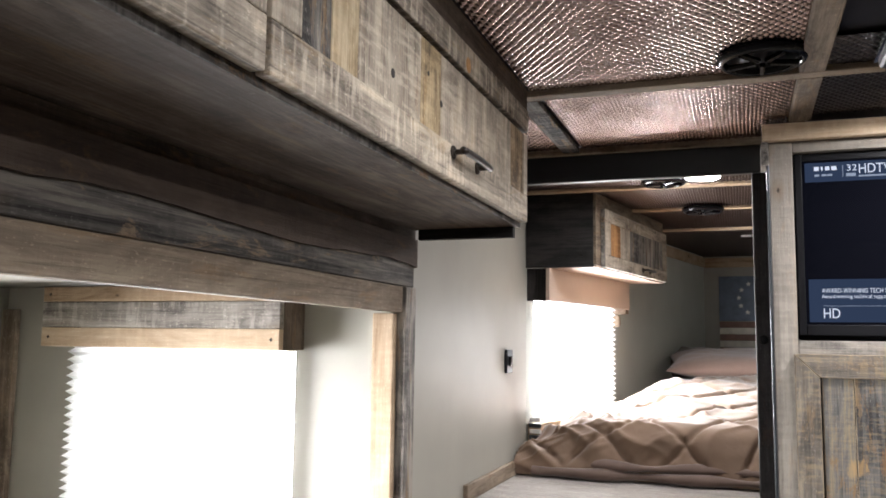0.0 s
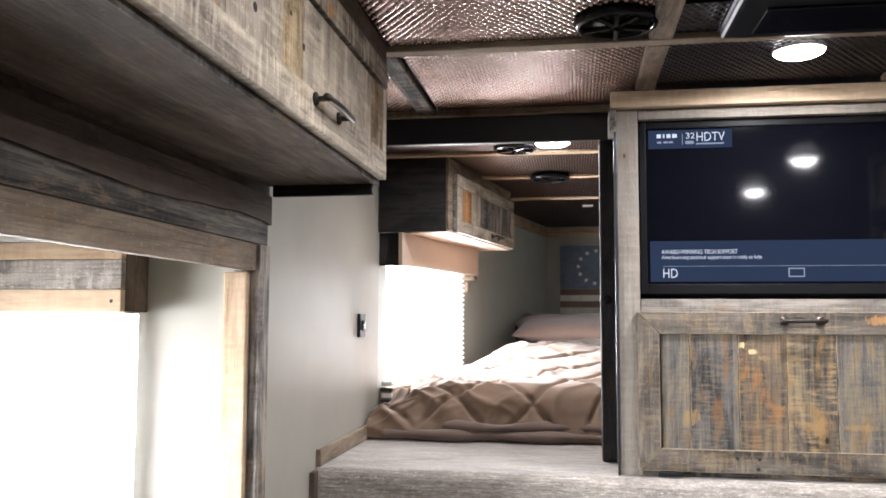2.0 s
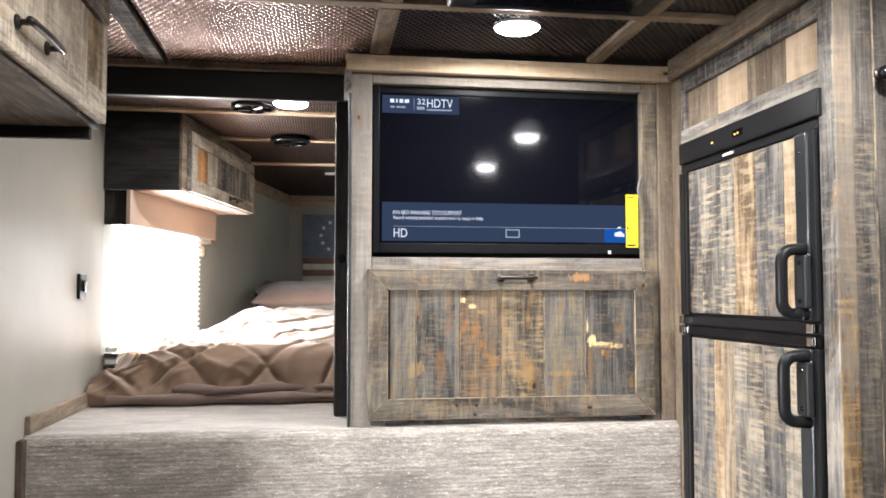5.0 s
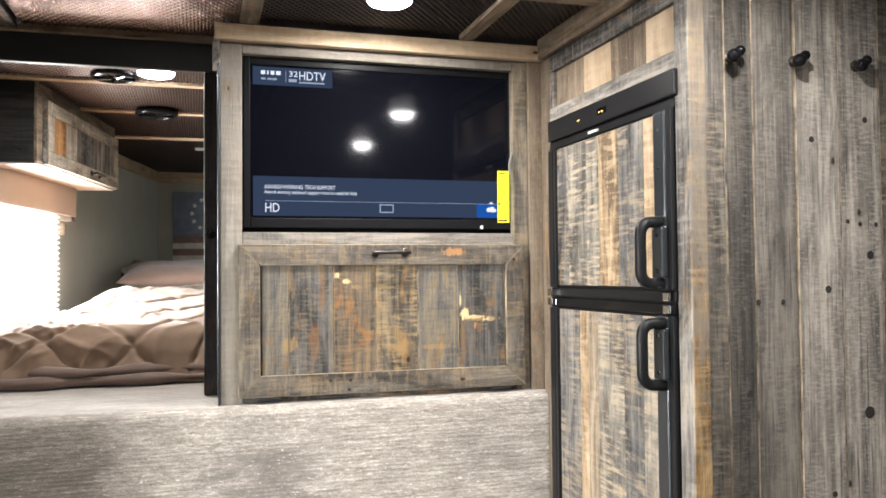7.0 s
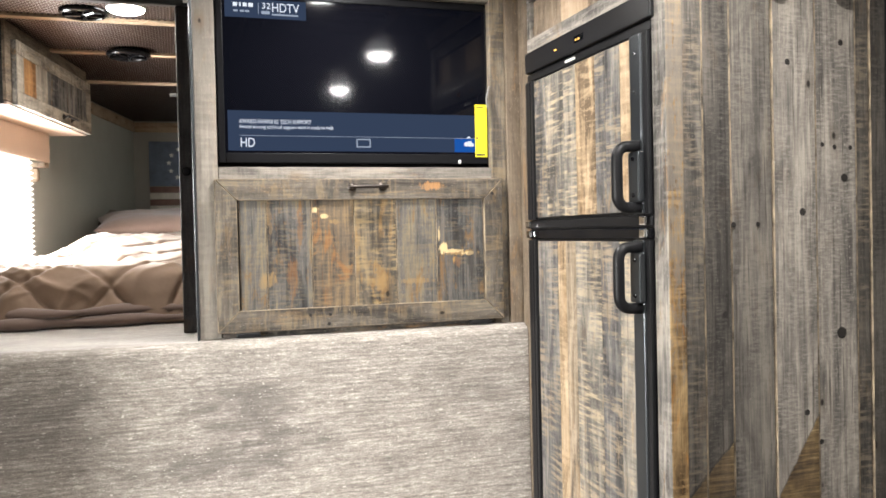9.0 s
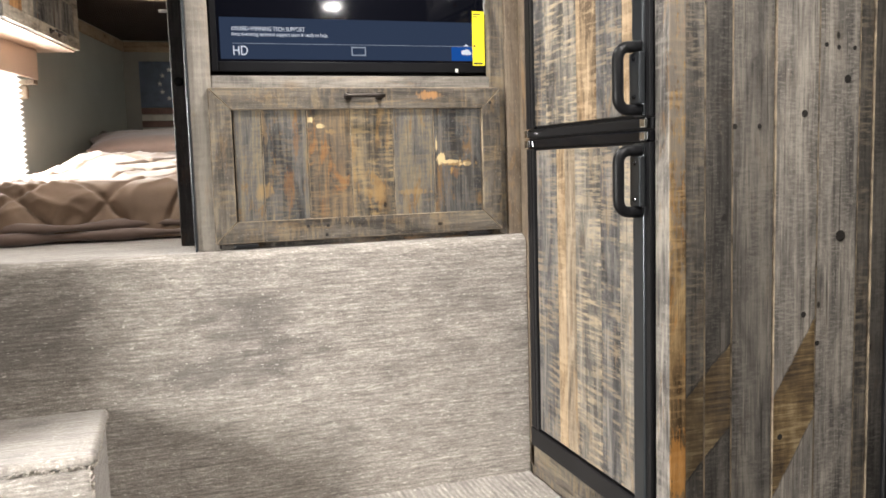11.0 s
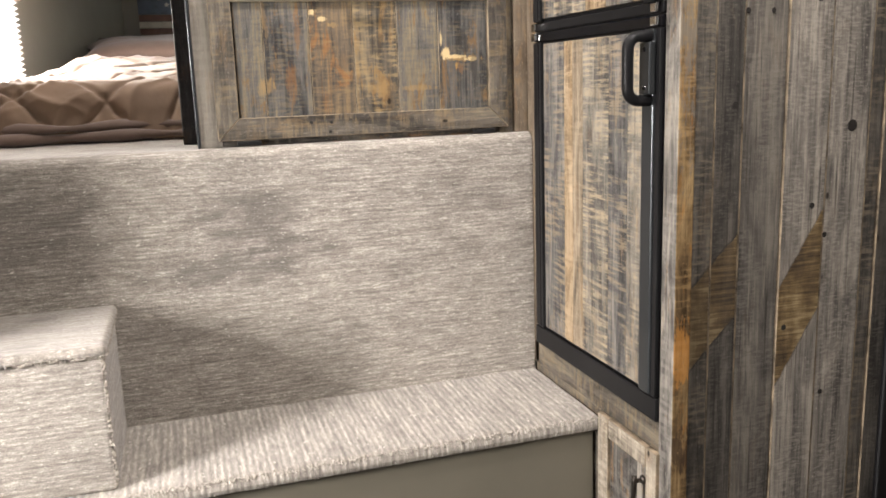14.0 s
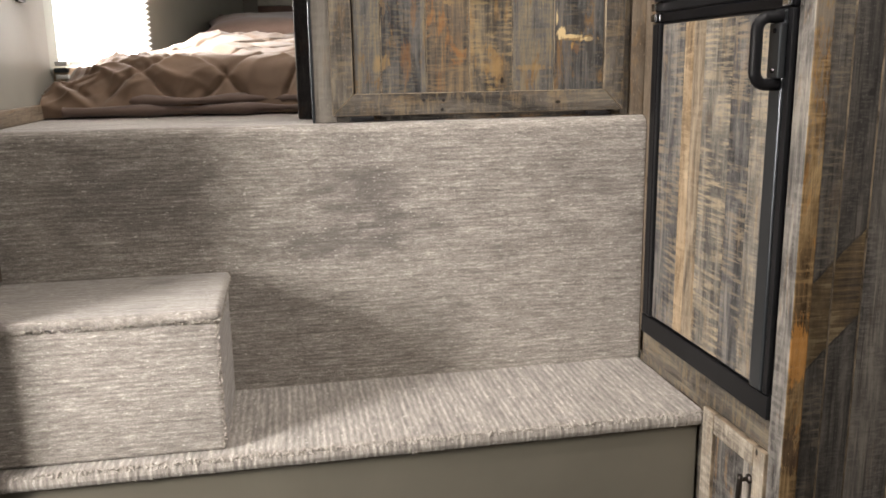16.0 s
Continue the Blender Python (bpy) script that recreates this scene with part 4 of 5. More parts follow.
part("caption_band", box(0.0755, 0.786, Y1, TY - 0.001, 1.588, 1.692), M["ui_slate"], scr)
# maker's mark as plain bars, then size and type
for i, x in enumerate((0.096, 0.112, 0.121, 0.135)):
    part("mark", box(x, x + (0.011, 0.004, 0.010, 0.012)[i], Y2, Y1, 1.960, 1.970), M["ui_text"], scr)
for x in (0.097, 0.113, 0.126):
    part("mark", box(x, x + 0.011, Y2, Y1, 1.946, 1.951), M["ui_grey"], scr)
part("divider", box(0.160, 0.1612, Y2, Y1, 1.942, 1.972), M["ui_grey"], scr)
lettering("32", 0.022, (0.168, Y2, 1.957), M["ui_text"], scr, width=0.022)
part("mark", box(0.168, 0.189, Y2, Y1, 1.943, 1.951), M["ui_grey"], scr)
lettering("HDTV", 0.033, (0.194, Y2, 1.950), M["ui_text"], scr, width=0.070)
part("mark", box(0.195, 0.263, Y2, Y1, 1.941, 1.945), M["ui_grey"], scr)
lettering("AWARD-WINNING TECH SUPPORT", 0.0155, (0.104, Y2, 1.659), M["ui_text"], scr, width=0.187)
lettering("Award-winning technical support team is ready to help.", 0.0135, (0.104, Y2, 1.646), M["ui_text"], scr, width=0.247)
lettering("HD", 0.034, (0.105, Y2, 1.598), M["ui_text"], scr, width=0.036)
part("divider", box(0.106, 0.78, Y2, Y1, 1.6268, 1.6278), M["ui_grey"], scr)
part("highlight", box(0.692, 0.785, Y1 - 0.0002, Y1, 1.5885, 1.6262), M["ui_blue"], scr, "blue lit highlight")
part("icon", box(0.412, 0.451, Y2 - 0.0003, Y1 - 0.0003, 1.599, 1.622), M["ui_grey"], scr)
part("icon", box(0.415, 0.448, Y2 - 0.0006, Y2 - 0.0004, 1.602, 1.619), M["ui_slate"], scr)
part("pointer", prism(bmesh.new(), [(0.728, 1.628), (0.742, 1.628), (0.735, 1.634)], Y2, Y1, "y"), M["ui_text"], scr)
for x, z, r_ in ((0.727, 1.611, 0.0065), (0.737, 1.612, 0.008), (0.745, 1.609, 0.005)):
    part("icon", lathe(bmesh.new(), [(r_, 0), (r_, 0.0005)], (x, Y1 - 0.0003, z), 20, (0, -1, 0)), M["ui_text"], scr)
part("energy_sticker", box(0.752, 0.787, TY - 0.0085, TY - 0.0065, 1.575, 1.722), M["yellow"], tv, "yellow energy label")
for z, w, h in ((1.714, 0.022, 0.003), (1.707, 0.016, 0.002), (1.628, 0.006, 0.006), (1.581, 0.026, 0.005)):
    part("print", box(0.754, 0.754 + w, TY - 0.0092, TY - 0.0086, z - h / 2, z + h / 2), M["ink"], tv)
part("sensor", box(0.700, 0.708, TY - 0.009, TY - 0.0062, 1.556, 1.566, 0.001), M["white_plastic"], tv)
tv.rotation_euler = (radians(0.6), 0, 0)
solo("cable", tube(bmesh.new(), [(0.789, 0.028, 1.77), (0.780, 0.018, 1.755), (0.776, 0.02, 1.735), (0.779, 0.022, 1.71)], 0.0022, 6), M["cable"], "thin grey cable beside the television", "cable", smooth=True)

# ---------------------------------------------------------------- refrigerator cabinet
fc = thing("refrigerator_cabinet", (1.15, -0.35, 0.0), "weathered barnwood cabinet built round the refrigerator", "cabinet")
part("carcase", box(XF + 0.05, 1.5, -0.65, -0.025, 0.0, 2.05), M["black_plastic"], fc)
part("stile", box(XF, XF + 0.045, -0.047, 0.0115, 0.44, 2.03, 0.002), M["post_brown"], fc)
part("rail", box(XF, XF + 0.045, -0.677, -0.048, 1.985, 2.03, 0.002), M["grey_y"], fc)
part("rail", box(XF, XF + 0.045, -0.677, -0.048, 1.848, 1.885, 0.002), M["grey_y"], fc)
part("stile", box(XF, XF + 0.045, -0.073, -0.049, 1.886, 1.984, 0.002), M["grey_z"], fc)
boards(fc, "y", -0.677, -0.074, 4, (1.886, 1.984), [M["pine_z"], M["taupe_z"]], 3, "x", XF + 0.010, XF + 0.04)
part("rail", box(XF, XF + 0.045, -0.677, -0.022, 0.442, 0.508, 0.002), M["frame_y"], fc)
part("crown", box(XF - 0.018, XF - 0.001, -0.735, -0.007, 2.03, CEIL - 0.002, 0.003), M["taupe_y"], fc, "pale brown crown board")
M["rough_gold"] = barnwood("rough_golden_wood", [(0.36, (0.045, 0.027, 0.012)), (0.45, (0.125, 0.08, 0.038)), (0.54, (0.215, 0.14, 0.066)), (0.65, (0.36, 0.25, 0.125))], "z", saw=0.6, warm=(0.38, 0.17, 0.04), warm_amount=0.6, dark=0.7)
M["post_front"] = patched("rough_gold", "post_front_wood", [(-0.26, 1.85, 0.2, 0.72, (0.155, 0.142, 0.125), 0.72), (-0.25, 0.46, 0.05, 0.05, (0.05, 0.03, 0.02), 0.8), (-0.25, 0.68, 0.06, 0.07, (0.55, 0.25, 0.06), 0.6)], False)
post = part("corner_post", box(XF - 0.004, 0.909, -0.728, -0.6775, 0.0, 2.029, 0.003), M["grey_z"], fc, "weathered grey post with a rough golden front")
post.data.materials.append(M["post_front"])
for p in post.data.polygons:
    if p.normal.y < -0.5:
        p.material_index = 1
part("side_filler", box(XF + 0.003, XF + 0.045, -0.677, -0.022, 0.0, 0.441), M["frame_y"], fc)
low = part("low_door", box(XF - 0.001, XF + 0.002, -0.655, -0.455, 0.06, 0.405), M["black_plastic"], fc, "small weathered door")
boards(low, "y", -0.642, -0.468, 3, (0.09, 0.392), [M["grey_z"]], 8, "x", XF - 0.004, XF - 0.0015)
for y0, y1, z0, z1, mt in ((-0.684, -0.640, 0.04, 0.44, "lcab"), (-0.470, -0.420, 0.04, 0.44, "lcab"), (-0.639, -0.471, 0.39, 0.44, "lcab_y"), (-0.639, -0.471, 0.04, 0.09, "lcab_y")):
    worn(part("frame_rail", box(XF - 0.012, XF + 0.002, y0, y1, z0, z1, 0.002), M[mt], low), "x")
bar_pull(low, (XF - 0.012, -0.632, 0.358), (XF - 0.012, -0.632, 0.268), (-0.022, 0, 0), 0.006)

fridge = thing("refrigerator", (1.1, -0.35, 0.51), "two-door absorption refrigerator with barnwood panels and black trim", "refrigerator")
part("body", box(XF + 0.004, 1.4, -0.672, -0.05, 0.512, 1.845), M["black_plastic"], fridge)
ctl = part("control_panel", box(XF - 0.014, XF + 0.003, -0.690, -0.062, 1.789, 1.844, 0.003), M["black_plastic"], fridge, "black control panel with amber lights")
part("display", box(XF - 0.0155, XF - 0.0142, -0.405, -0.36, 1.808, 1.824), M["black_gloss"], ctl)
for y in (-0.255, -0.262, -0.37, -0.385):
    part("indicator", box(XF - 0.0165, XF - 0.0156, y - 0.002, y + 0.002, 1.812, 1.8155), M["amber"], ctl)
part("badge", box(XF - 0.008, XF - 0.0045, -0.345, -0.295, 1.774, 1.780), M["white_plastic"], fridge)
part("trim_top", box(XF - 0.004, XF + 0.003, -0.676, -0.055, 1.767, 1.788, 0.002), M["black_plastic"], fridge)


def fridge_door(z0, z1, cuts_, kinds):
    d = part("door", box(XF - 0.002, XF + 0.003, -0.672, -0.056, z0, z1), M["black_plastic"], fridge, "door faced with rough-sawn boards")
    for a, b_, kd in zip(cuts_, cuts_[1:], kinds):
        part("board", box(XF - 0.0085, XF - 0.0025, b_ + 0.0006, a - 0.0006, z0 + 0.006, z1 - 0.004, 0.0014, 1), M[kd], d)
    part("edge_strip", box(XF - 0.013, XF - 0.0025, -0.107, -0.093, z0, z1, 0.002), M["black_plastic"], d)
    part("edge_strip", box(XF - 0.013, XF - 0.0025, -0.092, -0.058, z0, z1, 0.004), M["black_plastic"], d)
    rail = part("handle_rail", box(XF - 0.016, XF - 0.0025, -0.654, -0.608, z0, z1, 0.006, 4), M["rail_metal"], d, "satin dark metal handle rail")
    part("edge_strip", box(XF - 0.012, XF - 0.0025, -0.672, -0.655, z0, z1, 0.002), M["black_plastic"], d)
    for zz in (z1 - 0.12, z1 - 0.04):
        part("rivet", lathe(bmesh.new(), [(0.003, 0), (0.002, 0.002)], (XF - 0.016, -0.630, zz), 10, (-1, 0, 0)), M["chrome"], d)
    return d


def grip(parent, z0, z1):
    x0, y0 = XF - 0.014, -0.645
    pts, zc, hh, yy = [], (z0 + z1) / 2, (z1 - z0) / 2, 0.105
    o, q = 0.048, 0.024
    pts = [(x0, y0, z1 - 0.009)]
    for zz, s_ in ((z1 - 0.009, -1), (z0 + 0.009, 1)):
        arc = [(x0 - o + q * (1 - math.sin(a)), y0 + 0.012, zz + s_ * q * (1 - math.cos(a))) for a in np.linspace(0, math.pi / 2, 6)]
        pts += arc if s_ < 0 else arc[::-1]
    pts += [(x0, y0, z0 + 0.009)]
    h = part("handle", tube(bmesh.new(), pts, 0.012, 12), M["black_plastic"], parent, "curved black plastic grip", True)
    part("bracket", box(x0 - 0.014, x0, -0.660, -0.618, z0 + 0.02, z1 - 0.02, 0.004), M["rail_metal"], h)
    for zz in (z0 + 0.035, z1 - 0.035):
        part("screw", lathe(bmesh.new(), [(0.005, 0), (0.004, 0.003)], (x0 - 0.014, -0.640, zz), 10, (-1, 0, 0)), M["black_gloss"], h)


up = fridge_door(1.392, 1.766, (-0.108, -0.176, -0.28, -0.346, -0.443, -0.49, -0.557, -0.606), ("fridge", "fridge_pale", "fridge_pale", "tan", "fridge", "fridge", "tan"))
dn = fridge_door(0.566, 1.339, (-0.112, -0.233, -0.278, -0.332, -0.458, -0.542, -0.606), ("fridge", "tan", "tan_grey", "fridge_pale", "fridge", "fridge_pale"))
grip(up, 1.397, 1.542)
grip(dn, 1.188, 1.333)
part("mid_band", box(XF - 0.010, XF + 0.003, -0.672, -0.056, 1.341, 1.364, 0.003), M["black_gloss"], fridge)
part("mid_band", box(XF - 0.006, XF + 0.003, -0.672, -0.056, 1.367, 1.390, 0.003), M["black_plastic"], fridge)
part("bottom_trim", box(XF - 0.012, XF + 0.003, -0.678, -0.052, 0.512, 0.564, 0.003), M["black_plastic"], fridge)
for y in (-0.068, -0.652):
    for z in (1.353, 1.379):
        part("hinge", box(XF - 0.018, XF - 0.011, y - 0.012, y + 0.012, z - 0.010, z + 0.010, 0.003), M["chrome"], fridge)

# ---------------------------------------------------------------- wall cabinet over the slide-out
LC = -0.515
lc = thing("wall_cabinet", (-0.65, -1.4, 1.80), "weathered barnwood wall cabinet under the ceiling", "cabinet")
part("carcase", box(XL + 0.002, LC - 0.022, -3.0, -0.404, 1.812, 2.06), M["umber_y"], lc)
part("bottom", box(XL + 0.002, LC - 0.0215, -3.0, -0.402, 1.780, 1.811, 0.002), M["umber_y"], lc, "dark-stained underside")
part("face_rail", box(LC - 0.021, LC - 0.0185, -3.0, -0.402, 1.778, 1.83), M["grey_y"], lc)
part("top_rail", box(LC - 0.021, LC - 0.001, -3.0, -0.400, 1.989, 2.038, 0.002), M["lcab_y"], lc)
part("end_panel", box(XL + 0.024, LC - 0.03, -0.418, -0.403, 1.756, 1.7795), M["ebon_x"], lc, "near-black end strip")
part("crown", box(LC - 0.03, LC - 0.004, -3.0, -0.402, 2.039, CEIL - 0.003), M["umber_y"], lc, "dark-stained crown strip")
for y0, y1, sd in ((-1.467, -0.411, 21), (-2.56, -1.475, 22)):
    d = part("door", box(LC - 0.016, LC - 0.008, y0 + 0.05, y1 - 0.05, 1.84, 1.955), M["black_plastic"], lc, "framed door with weathered boards")
    share = (0.0, 0.075, 0.15, 0.37, 0.46, 0.9, 1.0)
    for k in range(6):
        a, b_ = (y0 + 0.062 + (y1 - y0 - 0.092) * share[k + n_] for n_ in (0, 1))
        part("board", box(LC - 0.0075, LC - 0.004, a + 0.0006, b_ - 0.0006, 1.842, 1.980, 0.0012, 1), M[("lcab_dark", "lcab_gold", "lcab", "lcab_gold", "lcab", "tan")[k]], d)
    part("frame_rail", box(LC - 0.018, LC, y0, y1, 1.788, 1.845, 0.002), M["lcab_y"], d)
    for a, b_ in ((y0, y0 + 0.062), (y1 - 0.03, y1)):
        part("frame_rail", box(LC - 0.018, LC - 0.0005, a, b_, 1.846, 1.981, 0.002), M["lcab"], d)
    bar_pull(d, (LC, (y0 + y1) / 2 + 0.025, 1.832), (LC, (y0 + y1) / 2 + 0.155, 1.832), (0.022, 0, 0), 0.006)

for y, z, r_ in ((-1.154, 1.888, 0.007), (-0.961, 1.899, 0.006), (-1.02, 1.93, 0.004)):
    part("knot", lathe(bmesh.new(), [(r_, 0.0), (r_ * 0.8, 0.0006), (0.0, 0.0007)], (LC - 0.0036, y, z), 12, (1, 0, 0)), M["knot"], lc)
part("knot", lathe(bmesh.new(), [(0.014, 0.0), (0.010, 0.0008), (0.0, 0.001)], (LC - 0.0008, -0.833, 2.003), 14, (1, 0, 0)), M["orange_z"], lc, "orange resin knot")

# ---------------------------------------------------------------- windows
def pleats(axis_u, axis_n, origin, width, z0, z1, pitch=0.02, amp=0.009):
    """A pleated shade: folds run along axis_u."""
    bm_ = bmesh.new()
    n_ = int((z1 - z0) / (pitch / 2))
    rows_ = []
    for i in range(n_ + 1):
        z = z0 + (z1 - z0) * i / n_
        off_ = Vector(axis_n) * (amp if i % 2 else -amp)
        rows_.append([bm_.verts.new(Vector(origin) + Vector(axis_u) * s + off_ + Vector((0, 0, z))) for s in (-(0.004 if i % 2 else -0.004), width + (0.004 if i % 2 else -0.004))])
    for a, b_ in zip(rows_, rows_[1:]):
        bm_.faces.new((a[0], a[1], b_[1], b_[0]))
    return bm_


w1 = thing("window_1", (-1.35, SY, 0.8), "slide-out window behind a white pleated shade", "window", kind="structure")
part("shade", pleats((1, 0, 0), (0, -1, 0), (-1.70, SY - 0.055, 0), 0.617, 0.78, 1.53), M["shade"], w1, "sunlit white pleated shade")
part("pane", box(-1.63, -1.08, SY + 0.03, SY + 0.034, 0.80, 1.50), M["daylight"], w1)
vb = thing("window_valance", (-1.4, -0.45, 1.5), "three-board wooden valance over the slide-out window", "valance")
for z0, z1, mt in ((1.615, 1.652, "pine_x"), (1.552, 1.614, "lcab_x"), (1.504, 1.551, "pine_x")):
    part("board", box(-1.742, -1.058, -0.515, -0.497, z0, z1, 0.002), M[mt], vb)
for x in (-1.742, -1.076):
    part("return", box(x, x + 0.018, -0.496, SY - 0.001, 1.504, 1.64, 0.002), M["umber_z"], vb, "dark-stained end board")
for x in (-1.72, -1.08):
    for z in (1.633, 1.527):
        part("screw", lathe(bmesh.new(), [(0.004, 0), (0.003, 0.001)], (x, -0.515, z), 10, (0, -1, 0)), M["iron"], vb)

w2 = thing("window_2", (-0.7, 1.0, WZ0), "berth window behind a white pleated shade", "window", kind="structure")
nrm = Vector((TAPER.y, -TAPER.x, 0))
part("shade", pleats(TAPER, nrm, KINK + TAPER * 0.035 + nrm * 0.045, 0.69, 1.255, 1.69), M["shade"], w2, "sunlit white pleated shade")
part("pane", along_taper(W0, W1, -0.04, -0.036, WZ0, WZ1), M["daylight"], w2)
part("sill", along_taper(0.012, 0.76, 0.001, 0.05, 1.185, 1.252, 0.003), M["pine_y"], w2, "pale wooden sill board")
for k in range(4):
    part("shade_bracket", along_taper(-0.004, 0.010, 0.012 + 0.004 * (k % 2), 0.055, 1.20 + 0.02 * k, 1.214 + 0.02 * k, 0.002), M["white_plastic" if k % 2 else "rail_metal"], w2)
bvl = thing("window_valance", (-0.7, 0.9, 1.69), "pale wooden valance over the berth window", "valance")
part("front_board", along_taper(0.0, 0.80, 0.075, 0.09, 1.675, 1.788, 0.002), M["blush"], bvl)
part("return", box(XL + 0.002, -0.70, 0.692, 0.706, 1.675, 1.788), M["ebon_z"], bvl, "dark end board")
part("bracket", along_taper(0.76, 0.80, 0.001, 0.085, 1.655, 1.674, 0.002), M["taupe_y"], bvl)
part("bracket", along_taper(0.765, 0.795, 0.001, 0.055, 1.60, 1.654, 0.012), M["taupe_z"], bvl)

# berth wall cabinet
bc = thing("berth_cabinet", (-0.6, 1.0, 1.79), "weathered barnwood cabinet with dark side above the berth window", "cabinet")
BDIR, BNRM, BP = Vector((0.1823, 0.9832, 0)), Vector((0.9832, -0.1823, 0)), Vector((-0.54, 0.69, 0))


def on_cab(s0, s1, d0, d1, z0, z1, bevel=0.0):
    """A box on the berth cabinet: s along its front, d standing off the front plane."""
    m_ = Matrix.Translation(BP) @ Matrix.Rotation(math.atan2(BDIR.y, BDIR.x), 4, "Z")
    return box(s0, s1, -d1, -d0, z0, z1, bevel, 2, m_)


part("carcase", on_cab(0.012, 0.83, -0.205, -0.018, 1.80, 2.046), M["ebon_z"], bc, "near-black stained body")
part("side_panel", box(XL + 0.002, -0.552, 0.676, 0.69, 1.79, 2.047), M["ebon_x"], bc, "near-black side panel")
part("bottom", on_cab(0.0, 0.83, -0.20, -0.004, 1.789, 1.799), M["blush"], bc, "pale underside")
part("face_frame", on_cab(-0.012, 0.83, -0.017, 0.0, 1.80, 2.047, 0.002), M["taupe_y"], bc)
d = part("door", on_cab(0.03, 0.81, 0.001, 0.016, 1.792, 1.995, 0.002), M["grey_y"], bc, "weathered framed door")
part("frame_rail", on_cab(0.03, 0.81, 0.0165, 0.020, 1.792, 1.835, 0.001), M["lcab_y"], d)
part("frame_rail", on_cab(0.03, 0.81, 0.0165, 0.020, 1.952, 1.995, 0.001), M["lcab_y"], d)
for s0, s1 in ((0.03, 0.085), (0.755, 0.81)):
    part("frame_rail", on_cab(s0, s1, 0.0165, 0.020, 1.836, 1.951, 0.001), M["lcab"], d)
for k in range(6):
    part("board", on_cab(0.087 + 0.111 * k, 0.087 + 0.111 * (k + 1) - 0.002, 0.0165, 0.018, 1.837, 1.950), M["orange_z" if k == 0 else "lcab" if k == 1 else "grey_z"], d)
pm_ = BP + BNRM * 0.020
bar_pull(d, pm_ + BDIR * 0.46 + Vector((0, 0, 1.815)), pm_ + BDIR * 0.55 + Vector((0, 0, 1.815)), BNRM * 0.02, 0.005)

# ---------------------------------------------------------------- bed
def cloth_value(x, y, f, s):
    return noise.noise(Vector((x * f + s, y * f - s, s)))


def ridge(x, y, f, s):
    return (1 - min(1.0, abs(cloth_value(x, y, f, s)) * 3.2)) ** 2


def comforter():
    nu, nv = 240, 240
    bm_ = bmesh.new()
    grid = []
    for i in range(nu + 1):
        x = -0.78 + 1.73 * i / nu
        row = []
        for j in range(nv + 1):
            v = (j / nv) ** 1.35 * 2.6
            t_ = min(1.0, v / 0.24)
            y = 0.50 + 0.10 * t_ ** 1.6 + max(0.0, v - 0.24)
            z = DECK + 0.006 + 0.178 * math.sin(t_ * math.pi / 2) ** 0.8
            back = max(0.0, v - 0.24)
            z += 0.10 * min(1.0, back / 0.8)
            left = XL + 0.2259 * max(0, y - 0.69) + 0.012
            side = max(0.0, 1 - (x - left) / 0.40)
            z -= side ** 2.4 * (0.11 + 0.04 * min(1, back)) * t_
            warp = 0.10 * cloth_value(x, v, 3.0, 21.0)
            crumple = max(0.0, 1 - (x + 0.78) / 0.55)
            fold = (0.022 + 0.012 * min(1.0, back)) * cloth_value(x * 1.1 + warp, v * 1.2, 3.0, 3.1)
            fold += 0.012 * ridge(x + v * 0.6 + warp, v - x * 0.3, 2.4, 1.3) + 0.008 * ridge(x * 1.2 - v * 0.5, v + warp, 5.0, 5.3)
            fold += crumple * (0.026 * ridge(x * 1.4 + v * 0.9, v * 0.8 + warp, 6.0, 8.1) + 0.012 * ridge(x - v, v * 1.5, 11.0, 2.7))
            fold += 0.0035 * cloth_value(x, v, 18.0, 9.0)
            wob = 0.35 * cloth_value(x, v, 2.4, 11.0)
            a, c = (x + 0.85 * v) / 0.25 + wob, (x - 0.85 * v) / 0.25 - wob
            q = min(abs(a % 1.0 - 0.5), abs(c % 1.0 - 0.5))
            puff = -0.012 * math.exp(-(q * 22) ** 2) + 0.004 * min(1.0, q * 3.5)
            k = min(1.0, v / 0.06)
            h = (fold - 0.016 + puff) * k
            front = max(0.0, 1 - v / 0.34)
            row.append(bm_.verts.new((max(x, left), y - h * 1.5 * front, max(z + h * (1 - 0.6 * front), DECK + 0.004))))
        grid.append(row)
    for i in range(nu):
        for j in range(nv):
            bm_.faces.new((grid[i][j], grid[i + 1][j], grid[i + 1][j + 1], grid[i][j + 1]))
    return bm_


bed = thing("bed", (0.0, 1.4, DECK), "made-up berth mattress under a rumpled quilted taupe comforter", "bed")
part("mattress", box(-0.55, 0.95, 0.66, 2.8, DECK + 0.002, DECK + 0.08, 0.03, 3), M["cloth_dark"], bed)
part("comforter", comforter(), M["cloth"], bed, "rumpled quilted taupe comforter", True)
bm = bmesh.new()
for k in range(2):
    rows_ = []
    for i in range(81):
        x = -0.72 + 1.6 * i / 80
        rr = 0.016 + 0.014 * noise.noise(Vector((x * 7, k * 3.0, 0)))
        yy = 0.495 + 0.03 * k + 0.045 * noise.noise(Vector((x * 4, k * 5.0, 2)))
        rows_.append([bm.verts.new((x, yy + rr * 1.5 * math.cos(a), DECK + 0.02 + 0.026 * k + rr * math.sin(a))) for a in np.linspace(0, 2 * math.pi, 10, endpoint=False)])
    for a, b_ in zip(rows_, rows_[1:]):
        for i in range(10):
            bm.faces.new((a[i], a[(i + 1) % 10], b_[(i + 1) % 10], b_[i]))
part("rolled_hem", bm, M["cloth_dark"], bed, "dark rolled underside of the comforter", True)


